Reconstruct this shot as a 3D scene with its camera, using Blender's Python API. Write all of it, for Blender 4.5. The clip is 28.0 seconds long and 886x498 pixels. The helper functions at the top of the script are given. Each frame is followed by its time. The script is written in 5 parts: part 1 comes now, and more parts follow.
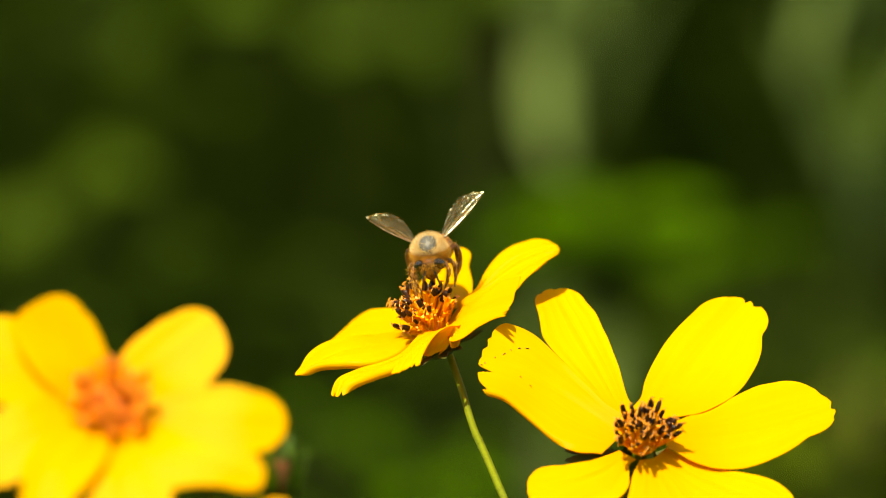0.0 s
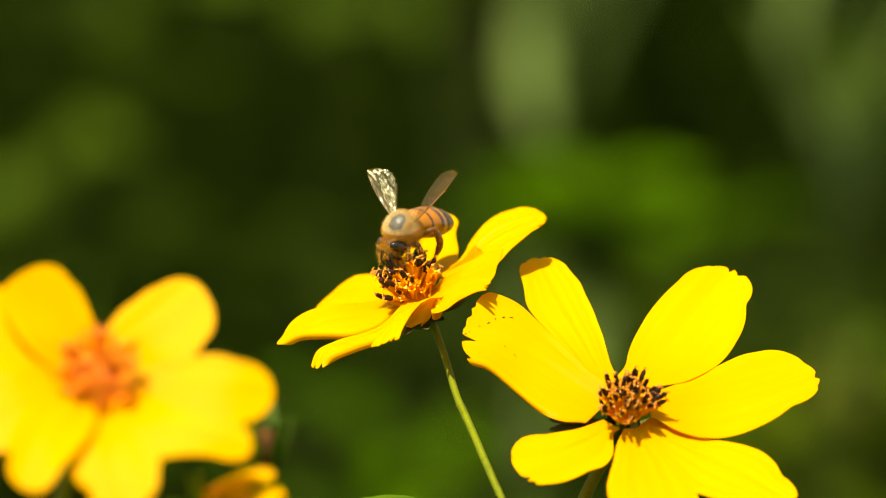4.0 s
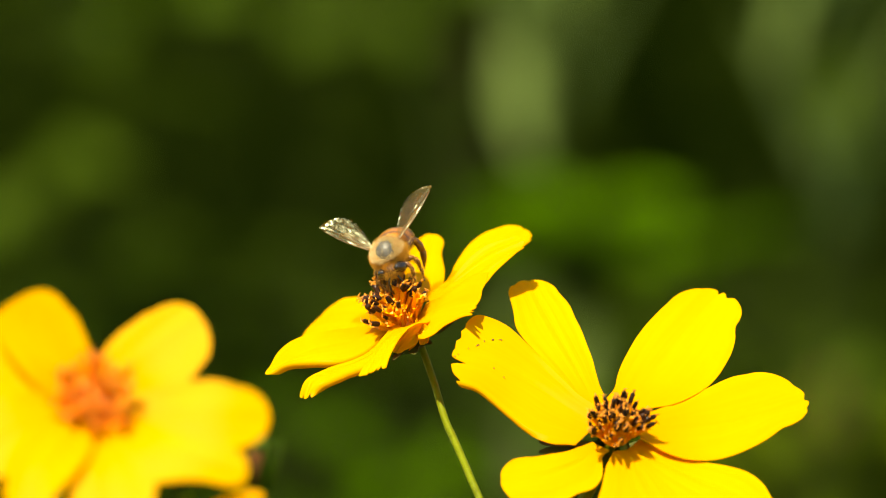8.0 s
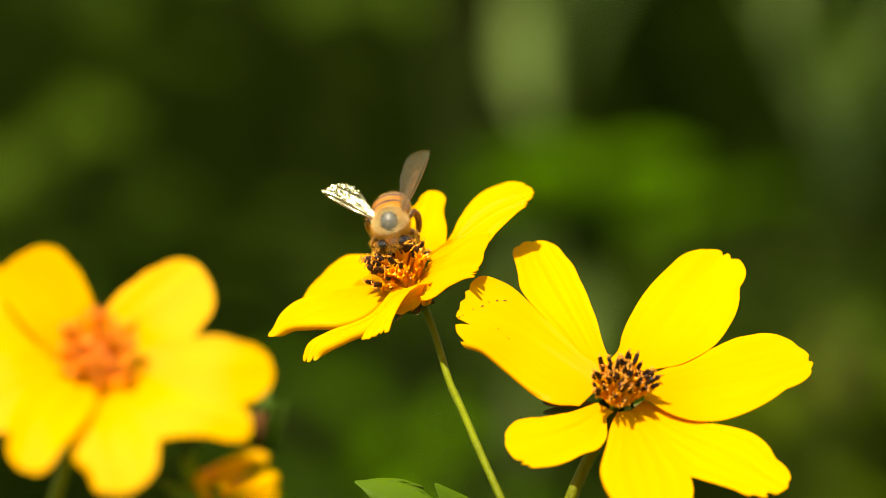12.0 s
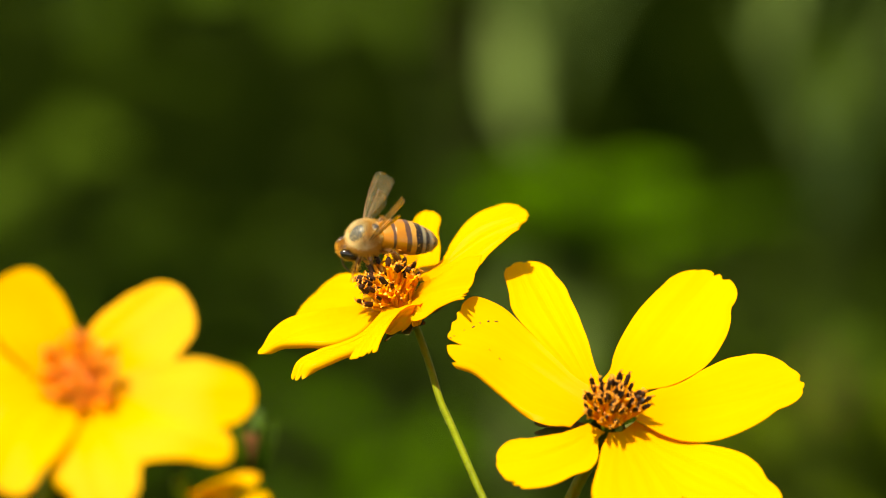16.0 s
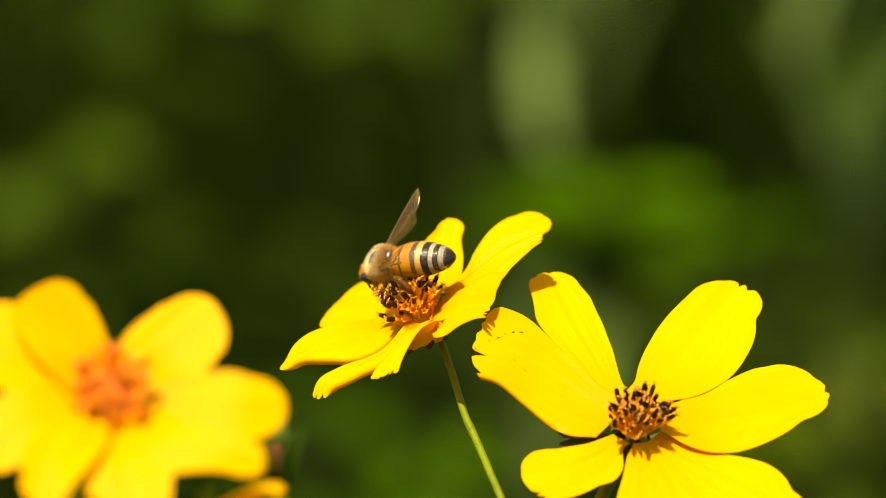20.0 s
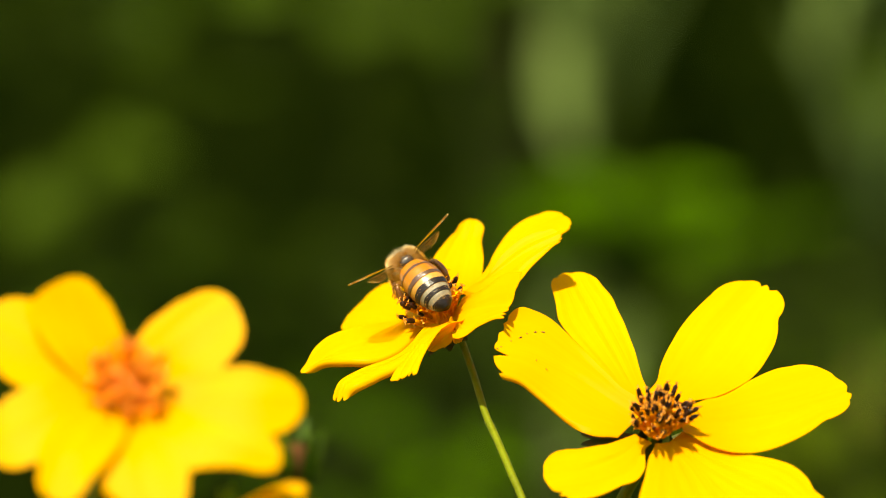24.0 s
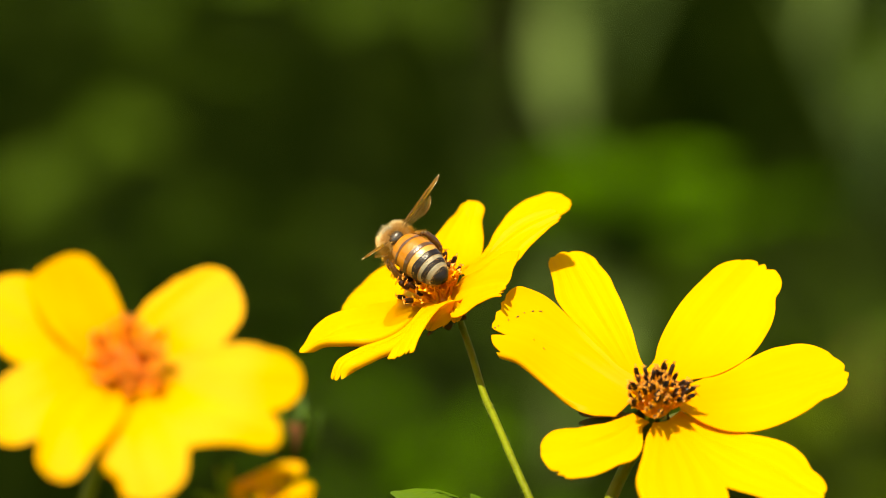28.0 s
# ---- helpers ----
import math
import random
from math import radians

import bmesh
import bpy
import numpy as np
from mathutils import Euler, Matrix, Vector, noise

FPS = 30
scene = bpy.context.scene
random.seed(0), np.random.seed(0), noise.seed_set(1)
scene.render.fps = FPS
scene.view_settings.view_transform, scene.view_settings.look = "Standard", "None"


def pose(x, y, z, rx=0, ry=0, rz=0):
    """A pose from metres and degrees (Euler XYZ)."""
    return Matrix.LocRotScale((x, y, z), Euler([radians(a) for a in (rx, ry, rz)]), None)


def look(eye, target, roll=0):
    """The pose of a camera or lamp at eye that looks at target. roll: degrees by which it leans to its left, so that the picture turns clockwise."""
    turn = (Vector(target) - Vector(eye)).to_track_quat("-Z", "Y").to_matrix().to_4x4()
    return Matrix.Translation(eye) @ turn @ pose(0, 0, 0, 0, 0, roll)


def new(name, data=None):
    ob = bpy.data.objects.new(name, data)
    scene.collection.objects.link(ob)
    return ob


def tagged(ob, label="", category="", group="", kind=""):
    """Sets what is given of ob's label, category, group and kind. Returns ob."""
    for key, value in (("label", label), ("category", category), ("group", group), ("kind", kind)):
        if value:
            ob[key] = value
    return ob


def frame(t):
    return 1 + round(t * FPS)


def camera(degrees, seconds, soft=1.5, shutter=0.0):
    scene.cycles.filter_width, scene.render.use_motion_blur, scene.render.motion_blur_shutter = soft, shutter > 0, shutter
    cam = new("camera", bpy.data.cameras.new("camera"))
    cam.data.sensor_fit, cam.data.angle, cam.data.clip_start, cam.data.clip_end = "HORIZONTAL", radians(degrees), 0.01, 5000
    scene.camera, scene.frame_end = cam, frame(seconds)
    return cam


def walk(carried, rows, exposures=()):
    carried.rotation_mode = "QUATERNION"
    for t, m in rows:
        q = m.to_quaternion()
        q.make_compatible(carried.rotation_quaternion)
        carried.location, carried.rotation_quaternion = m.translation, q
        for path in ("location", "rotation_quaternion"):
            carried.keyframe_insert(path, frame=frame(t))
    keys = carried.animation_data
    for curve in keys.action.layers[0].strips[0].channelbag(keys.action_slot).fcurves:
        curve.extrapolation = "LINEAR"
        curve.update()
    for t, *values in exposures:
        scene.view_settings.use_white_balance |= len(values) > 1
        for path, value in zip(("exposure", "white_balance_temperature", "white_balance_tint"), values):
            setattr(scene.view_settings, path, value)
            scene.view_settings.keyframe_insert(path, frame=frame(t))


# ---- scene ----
# The stand of the camera: about two feet from the blossoms, held by hand, long lens.
cam = camera(9.954, 28.0, soft=0.5)
cam.data.dof.use_dof = True
cam.data.dof.focus_distance = 0.592
cam.data.dof.aperture_fstop = 17.0

STAND = (0.0, -0.6, 0.7)
# seconds, tilt up and turn left, in degrees
SWING = [
    (0, 0.501, 0.242), (0.5, 0.414, 0.208), (1, 0.248, 0.032), (1.5, 0.253, 0.138), (2, 0.382, 0.191),
    (2.5, 0.318, 0.146), (3, 0.000, 0.000), (3.5, -0.023, 0.025), (4, 0.153, 0.064), (4.5, 0.140, 0.149),
    (6.5, 0.246, 0.110), (7, 0.403, 0.038), (7.5, 0.371, -0.017), (8, 0.405, -0.057), (8.5, 0.225, -0.008),
    (9, 0.253, 0.059), (9.5, 0.289, -0.038), (10, 0.274, 0.002), (10.5, 0.246, 0.195), (11, 0.121, 0.166),
    (11.5, -0.013, 0.040), (13.5, -0.066, -0.072), (14, -0.098, -0.206), (14.5, -0.074, -0.108), (15, -0.004, -0.055),
    (15.5, 0.123, -0.062), (16, 0.197, -0.106), (16.5, 0.219, -0.121), (17, 0.142, -0.121), (17.5, 0.140, -0.017),
    (18, 0.172, 0.168), (18.5, 0.161, 0.301), (19, 0.132, 0.350), (19.5, 0.149, 0.344), (20, 0.318, 0.174),
    (20.5, 0.265, 0.136), (21, 0.293, 0.153), (21.5, 0.272, 0.127), (23.5, 0.265, 0.284), (24, 0.318, 0.422),
    (24.5, 0.320, 0.528), (25, 0.390, 0.346), (25.5, 0.229, 0.180), (26, 0.142, 0.142), (26.5, 0.261, 0.138),
    (27, 0.257, 0.278), (27.5, 0.240, 0.335), (28, 0.083, 0.393),
]
walk(cam, [(t, pose(*STAND, 90 + up, 0, turn)) for t, up, turn in SWING], [(0, 1.58, 9000, 3), (28, 1.58, 9000, 3)])

# ---- light ----
world = bpy.data.worlds.new("sky")
scene.world = world
world.use_nodes = True
sky = world.node_tree.nodes.new("ShaderNodeTexSky")
sky.sky_type = "NISHITA"
sky.sun_disc = False
SUN_FROM = Vector((-0.28, -0.42, 0.86)).normalized()
sky.sun_elevation = math.asin(SUN_FROM.z)
sky.sun_rotation = math.atan2(SUN_FROM.x, SUN_FROM.y)
world.node_tree.links.new(sky.outputs[0], world.node_tree.nodes["Background"].inputs[0])
world.node_tree.nodes["Background"].inputs[1].default_value = 0.11
sun = new("sun", bpy.data.lights.new("sun", "SUN"))
sun.data.energy = 4.25
sun.data.angle = radians(0.53)
sun.data.color = (1.0, 0.97, 0.88)
sun.matrix_world = look(SUN_FROM * 5, (0, 0, 0))


# ---- materials ----
def material(name, colour, rough=0.6, second=None, scale=400.0, amount=0.5, bump=0.0, bump_scale=None, stretch=None,
             metal=0.0, through_light=0.0, through_colour=None, coat=0.0, uv=False, spec=0.5, per_object=0.0):
    """Principled surface with two scales of colour variation, fine relief and, for leaves and petals, light that shines through."""
    m = bpy.data.materials.new(name)
    m.use_nodes = True
    t = m.node_tree
    n, l = t.nodes, t.links
    b = n["Principled BSDF"]
    b.inputs["Roughness"].default_value = rough
    b.inputs["Metallic"].default_value = metal
    b.inputs["Coat Weight"].default_value = coat
    b.inputs["Specular IOR Level"].default_value = spec
    co = n.new("ShaderNodeTexCoord")
    mp = n.new("ShaderNodeMapping")
    mp.inputs["Scale"].default_value = stretch or (1, 1, 1)
    l.new(co.outputs["UV" if uv else "Object"], mp.inputs[0])
    fine = n.new("ShaderNodeTexNoise")
    fine.inputs["Scale"].default_value = scale
    fine.inputs["Detail"].default_value = 6
    l.new(mp.outputs[0], fine.inputs["Vector"])
    broad = n.new("ShaderNodeTexNoise")
    broad.inputs["Scale"].default_value = scale * 0.13
    broad.inputs["Detail"].default_value = 3
    l.new(mp.outputs[0], broad.inputs["Vector"])
    mix = n.new("ShaderNodeMath")
    mix.operation = "MULTIPLY_ADD"
    l.new(fine.outputs[0], mix.inputs[0])
    mix.inputs[1].default_value = 0.5
    half = n.new("ShaderNodeMath")
    half.operation = "MULTIPLY"
    half.inputs[1].default_value = 0.5
    l.new(broad.outputs[0], half.inputs[0])
    l.new(half.outputs[0], mix.inputs[2])
    span = n.new("ShaderNodeMapRange")
    span.inputs[1].default_value, span.inputs[2].default_value = 0.35, 0.65
    span.inputs[3].default_value, span.inputs[4].default_value = 0.0, amount
    l.new(mix.outputs[0], span.inputs[0])
    ramp = n.new("ShaderNodeMix")
    ramp.data_type = "RGBA"
    ramp.inputs[6].default_value = (*colour, 1)
    ramp.inputs[7].default_value = (*(second or [c * 0.6 for c in colour]), 1)
    l.new(span.outputs[0], ramp.inputs[0])
    out = ramp.outputs[2]
    if per_object:
        info = n.new("ShaderNodeObjectInfo")
        hsv = n.new("ShaderNodeHueSaturation")
        val = n.new("ShaderNodeMapRange")
        val.inputs[3].default_value, val.inputs[4].default_value = 1 - per_object, 1 + per_object
        l.new(info.outputs["Random"], val.inputs[0])
        l.new(val.outputs[0], hsv.inputs["Value"])
        l.new(out, hsv.inputs["Color"])
        out = hsv.outputs[0]
    l.new(out, b.inputs["Base Color"])
    if bump:
        bp = n.new("ShaderNodeBump")
        bp.inputs["Strength"].default_value = bump
        bp.inputs["Distance"].default_value = 0.0003
        tex = n.new("ShaderNodeTexNoise")
        tex.inputs["Scale"].default_value = bump_scale or scale
        tex.inputs["Detail"].default_value = 4
        l.new(mp.outputs[0], tex.inputs["Vector"])
        l.new(tex.outputs[0], bp.inputs["Height"])
        l.new(bp.outputs[0], b.inputs["Normal"])
    if through_light:
        tr = n.new("ShaderNodeBsdfTranslucent")
        tr.inputs[0].default_value = (*(through_colour or colour), 1)
        ms = n.new("ShaderNodeMixShader")
        ms.inputs[0].default_value = through_light
        l.new(b.outputs[0], ms.inputs[1])
        l.new(tr.outputs[0], ms.inputs[2])
        l.new(ms.outputs[0], n["Material Output"].inputs[0])
    return m


PETAL = material("yellow_petal", (0.65, 0.380, 0.003), 0.55, (0.60, 0.328, 0.002), 6.0, 0.8, 0.14, 9.0, (0.30, 3.0, 1),
                 through_light=0.48, through_colour=(0.84, 0.345, 0.001), uv=True, spec=0.1, per_object=0.04)


def base_pigment(m):
    """A deeper orange-yellow towards the base of a petal, uneven where it ends."""
    n, l = m.node_tree.nodes, m.node_tree.links
    b = n["Principled BSDF"]
    paint = b.inputs["Base Color"].links[0].from_socket
    uv = n.new("ShaderNodeUVMap")
    uv.uv_map = "along"
    tex = n.new("ShaderNodeTexNoise")
    tex.inputs["Scale"].default_value = 5.0
    l.new(uv.outputs[0], tex.inputs["Vector"])
    split = n.new("ShaderNodeSeparateXYZ")
    l.new(uv.outputs[0], split.inputs[0])
    add = n.new("ShaderNodeMath")
    add.operation = "MULTIPLY_ADD"
    add.inputs[1].default_value = 0.25
    l.new(tex.outputs[0], add.inputs[0])
    l.new(split.outputs[0], add.inputs[2])
    fade = n.new("ShaderNodeMapRange")
    fade.inputs[1].default_value, fade.inputs[2].default_value = 0.12, 0.62
    fade.inputs[3].default_value, fade.inputs[4].default_value = 0.75, 0.0
    l.new(add.outputs[0], fade.inputs[0])
    mix = n.new("ShaderNodeMix")
    mix.data_type = "RGBA"
    mix.inputs[7].default_value = (0.64, 0.28, 0.002, 1)
    l.new(fade.outputs[0], mix.inputs[0])
    l.new(paint, mix.inputs[6])
    l.new(mix.outputs[2], b.inputs["Base Color"])


base_pigment(PETAL)
PETAL_SCAR = material("bitten_petal_edge", (0.10, 0.04, 0.01), 0.8, scale=2000)
COROLLA = material("orange_corolla", (0.86, 0.36, 0.008), 0.5, (0.72, 0.20, 0.006), 900, 0.8, through_light=0.3, per_object=0.15)
ANTHER = material("dark_anther", (0.010, 0.004, 0.002), 0.4, (0.045, 0.013, 0.004), 1500, 0.9, 0.4, spec=0.2, per_object=0.5)
STIGMA = material("yellow_stigma", (0.70, 0.26, 0.01), 0.7, (0.28, 0.08, 0.008), 2000, 0.6)
YOUNG = material("orange_brown_floret", (0.74, 0.215, 0.004), 0.6, (0.46, 0.10, 0.003), 900, 0.8, per_object=0.4)
BRACT = material("green_bract", (0.035, 0.055, 0.006), 0.6, (0.045, 0.035, 0.006), 900, 0.8, 0.2, spec=0.12)
STEM = material("hairy_green_stem", (0.11, 0.135, 0.003), 0.6, (0.075, 0.085, 0.002), 500, 0.9, 0.8, 1200, spec=0.1)
STEM_HAIR = material("stem_hair", (0.14, 0.18, 0.012), 0.5, scale=900, through_light=0.4)
LEAF = material("green_leaf", (0.052, 0.10, 0.004), 0.5, (0.036, 0.075, 0.003), 160, 0.8, 0.4, 500, through_light=0.3,
                through_colour=(0.08, 0.14, 0.003), per_object=0.15, spec=0.12)
PALE_BRACT = material("pale_green_bract", (0.075, 0.14, 0.03), 0.6, (0.05, 0.10, 0.02), 300, 0.8, through_light=0.3, through_colour=(0.14, 0.24, 0.02), spec=0.1)
FRESH_BRACT = material("fresh_green_bract", (0.13, 0.22, 0.008), 0.6, (0.09, 0.16, 0.006), 300, 0.8, through_light=0.35, through_colour=(0.20, 0.30, 0.006), spec=0.1)
BUD = material("russet_bud", (0.07, 0.025, 0.008), 0.8, (0.04, 0.02, 0.008), 600, 0.8, spec=0.05)


# ---- shapes, in millimetres ----
MM = 0.001


def place(ob, parent):
    ob.parent = parent
    return ob


def part(name, bm, materials, parent=None, label="", smooth=True):
    """Links a bmesh, in millimetres, as one mesh object under a thing or a part."""
    me = bpy.data.meshes.new(name)
    bmesh.ops.scale(bm, vec=(MM, MM, MM), verts=bm.verts)
    bm.to_mesh(me)
    bm.free()
    for m in materials if isinstance(materials, (list, tuple)) else [materials]:
        me.materials.append(m)
    if smooth:
        me.polygons.foreach_set("use_smooth", [True] * len(me.polygons))
    ob = new(name, me)
    if parent is not None:
        ob.parent = parent
    if label:
        tagged(ob, label)
    return ob


def raw_part(name, verts, faces, materials, parent=None, label="", indices=None):
    """The same from plain arrays of points, in millimetres, and faces."""
    me = bpy.data.meshes.new(name)
    me.from_pydata((np.asarray(verts) * MM).tolist(), [], faces)
    for m in materials if isinstance(materials, (list, tuple)) else [materials]:
        me.materials.append(m)
    if indices is not None:
        me.polygons.foreach_set("material_index", indices)
    me.update()
    ob = new(name, me)
    if parent is not None:
        ob.parent = parent
    if label:
        tagged(ob, label)
    return ob


def thing(name, at_mm, label, category, group="", kind=""):
    ob = new(name)
    ob.location = (at_mm[0] * MM, at_mm[1] * MM, 0.7 + at_mm[2] * MM)
    ob.empty_display_size = 0.005
    return tagged(ob, label, category, group, kind)


def smooth(a, b, x):
    x = min(1.0, max(0.0, (x - a) / (b - a)))
    return x * x * (3 - 2 * x)


def petal_surface(base, mid, tip, half, face, cup=0.10, face_tip=None, teeth=3, tooth=0.035, round_tip=0.20, base_width=0.34,
                  taper=0.42, peak=0.5, seed=1, ripple=0.15, lean=0.0, droop=0.0, serrate=0.0, curl=0.0, sides=None, hem=0.0, hem_turn=140):
    """The shape of a ray petal as a function of the way along (0 to 1) and across (-1 to 1): a sheet swept along a bent midrib,
    grooved lengthwise, with a toothed tip. sides: half widths of the two margins along the way, in place of half;
    hem: radius of a margin that is rolled under, negative for the margin at v = -1."""
    base, mid, tip = Vector(base), Vector(mid), Vector(tip)
    ctrl = mid * 2 - (base + tip) * 0.5
    f0 = Vector(face).normalized()
    f1 = Vector(face_tip or face).normalized()
    rnd = random.Random(seed)
    ph = [rnd.uniform(0, 6.28) for _ in range(4)]
    cuts = [(rnd.uniform(-.6, .6), rnd.uniform(.5, 1.3), rnd.uniform(.06, .11)) for _ in range(teeth + 1)]

    def at(i, v):
        reach = 1 - round_tip * abs(v) ** 2.4 + lean * v - sum(tooth * d * math.exp(-((v - p) / g) ** 2) for p, d, g in cuts)
        u = reach * i
        c = base * (1 - u) ** 2 + ctrl * 2 * u * (1 - u) + tip * u * u
        tan = ((ctrl - base) * (1 - u) + (tip - ctrl) * u).normalized()
        f = f0.lerp(f1, u)
        nrm = (f - tan * f.dot(tan)).normalized()
        side = tan.cross(nrm)
        w = base_width + (1 - base_width) * smooth(0, peak, u) ** 0.8
        if u > peak:
            w *= 1 - taper * ((u - peak) / (1 - peak)) ** 2
        if serrate:
            w *= 1 - serrate * ((u * 5.5) % 1.0) * min(1, u * 4)
        w *= half * (1 + 0.04 * math.sin(u * 9 + ph[3] + v))
        if sides:
            w = float(np.interp(u, (0.05, 0.25, 0.5, 0.75, 0.95), sides[0 if v > 0 else 1]))
        out, fold = v, 0.0
        if hem and v * hem > 0:
            k = smooth(0.1, 0.35, u) * (1 - smooth(0.85, 1.0, u))
            a, edge = abs(v), max(0.3, 1 - abs(hem) / max(w, 0.1))
            q = max(0.0, a - 0.7) / 0.3 * radians(hem_turn)
            to = a / 0.7 * edge if a < 0.7 else edge + (1 - edge) * math.sin(q)
            out = math.copysign(a + (to - a) * k, v)
            fold = -abs(hem) * (1 - math.cos(q)) * k
        rise = cup * half * (v * v) * (0.4 + 0.6 * u) - droop * half * u ** 4 - abs(curl) * half * max(0.0, (v if curl > 0 else -v) - 0.3) ** 2 * 3
        groove = abs(math.sin(v * 5.2 + ph[1] * 0.2)) ** 0.6 - 0.6
        rise += ripple * (groove + 0.5 * math.sin(u * 6 + v * 2.5 + ph[2])) * min(1, u * 2.5)
        return c + side * (w * out) + nrm * (rise + fold), nrm
    return at


def petal(parent, *shape, nu=30, nv=33, name="petal", stuff=None, thick=0.09, **more):
    """A petal, bract or leaflet as a thin solid sheet."""
    at = petal_surface(*shape, **more)
    seed = more.get("seed", 1)
    bm = bmesh.new()
    uvs = bm.loops.layers.uv.new("uv")
    grid = [[bm.verts.new(at(i / (nu - 1), -1 + 2 * j / (nv - 1))[0]) for i in range(nu)] for j in range(nv)]
    for j in range(nv - 1):
        for i in range(nu - 1):
            fc = bm.faces.new((grid[j][i], grid[j][i + 1], grid[j + 1][i + 1], grid[j + 1][i]))
            for lp, (a, b) in zip(fc.loops, ((i, j), (i + 1, j), (i + 1, j + 1), (i, j + 1))):
                lp[uvs].uv = (a / (nu - 1) + seed * 1.7, b / (nv - 1))
    ob = part(name, bm, stuff or PETAL, parent)
    sol = ob.modifiers.new("thickness", "SOLIDIFY")
    sol.thickness = thick * MM
    sol.offset = 0
    return ob


def tube(bm, points, radii, sides=8, mat=0, caps=True):
    """A round bar through points (millimetres) with a radius at each."""
    rings = []
    pts = [Vector(p) for p in points]
    ref = Vector((0.3, 0.9, 0.2))
    for k, p in enumerate(pts):
        d = (pts[min(k + 1, len(pts) - 1)] - pts[max(k - 1, 0)]).normalized()
        a = d.cross(ref)
        if a.length < 0.05:
            a = d.cross(Vector((1, 0, 0)))
        a.normalize()
        b = d.cross(a)
        r = radii[k] if isinstance(radii, (list, tuple)) else radii
        rings.append([bm.verts.new(p + (a * math.cos(q) + b * math.sin(q)) * r) for q in (2 * math.pi * s / sides for s in range(sides))])
    for r0, r1 in zip(rings, rings[1:]):
        for s in range(sides):
            bm.faces.new((r0[s], r0[(s + 1) % sides], r1[(s + 1) % sides], r1[s])).material_index = mat
    if caps:
        bm.faces.new(rings[0][::-1]).material_index = mat
        bm.faces.new(rings[-1]).material_index = mat
    return rings


def bend(points, steps=8):
    """Points along a smooth line through the given ones, even where these stand far apart."""
    pts = [Vector(p) for p in points]
    pts = [pts[0] * 2 - pts[1]] + pts + [pts[-1] * 2 - pts[-2]]
    gap = [max(1e-6, (q - p).length) ** 0.5 for p, q in zip(pts, pts[1:])]
    out = []
    for k in range(1, len(pts) - 2):
        a, b, c, d = pts[k - 1:k + 3]
        g0, g1, g2 = gap[k - 1:k + 2]
        m0 = ((b - a) / g0 - (c - a) / (g0 + g1) + (c - b) / g1) * g1
        m1 = ((c - b) / g1 - (d - b) / (g1 + g2) + (d - c) / g2) * g1
        for s in range(steps):
            t = s / steps
            out.append(b * (2 * t ** 3 - 3 * t * t + 1) + m0 * (t ** 3 - 2 * t * t + t) + c * (3 * t * t - 2 * t ** 3) + m1 * (t ** 3 - t * t))
    return out + [pts[-2]]


def floret_mesh(name, kind, seed):
    """One disc floret, standing up its z axis: a flared orange tube, a dark anther column and a forked stigma."""
    rnd = random.Random(seed)
    bm = bmesh.new()
    h = 2.6 + rnd.uniform(-0.3, 0.3)
    tube(bm, [(0, 0, 0), (0, 0, h * 0.5), (0, 0, h)], [0.20, 0.27, 0.36], 6, 0, False)
    for k in range(5):
        q = k * 1.2566 + rnd.uniform(-.2, .2)
        d = Vector((math.cos(q), math.sin(q), 0))
        s = Vector((-d.y, d.x, 0)) * 0.25
        a = d * 0.34 + Vector((0, 0, h))
        v = [bm.verts.new(a - s), bm.verts.new(a + s), bm.verts.new(a + d * rnd.uniform(.25, .5) + Vector((0, 0, rnd.uniform(.1, .5)))), bm.verts.new(a + d * .1 + Vector((0, 0, .05)))]
        bm.faces.new((v[0], v[1], v[2])).material_index = 0
        bm.faces.new((v[1], v[3], v[2])).material_index = 0
        bm.faces.new((v[3], v[0], v[2])).material_index = 0
    if kind != "closed":
        top = h + (1.3 if kind == "dark" else 0.6) + rnd.uniform(-.2, .4)
        tube(bm, [(0, 0, h - .4), (0, 0, h + .3), (0.12, 0.06, top - .25), (0.22, 0.1, top)], [.24, .34, .31, .14], 7, 1 if kind == "dark" or seed % 2 else 0)
        for s in (-1, 1):
            tube(bm, [(0.2, 0.1, top - .1), (0.14 * s + .2, .12, top + .3), (0.5 * s + .2, .15, top + .25)], [.11, .10, .05], 4, 2)
    me = bpy.data.meshes.new(name)
    bmesh.ops.scale(bm, vec=(MM, MM, MM), verts=bm.verts)
    bm.to_mesh(me)
    bm.free()
    return me


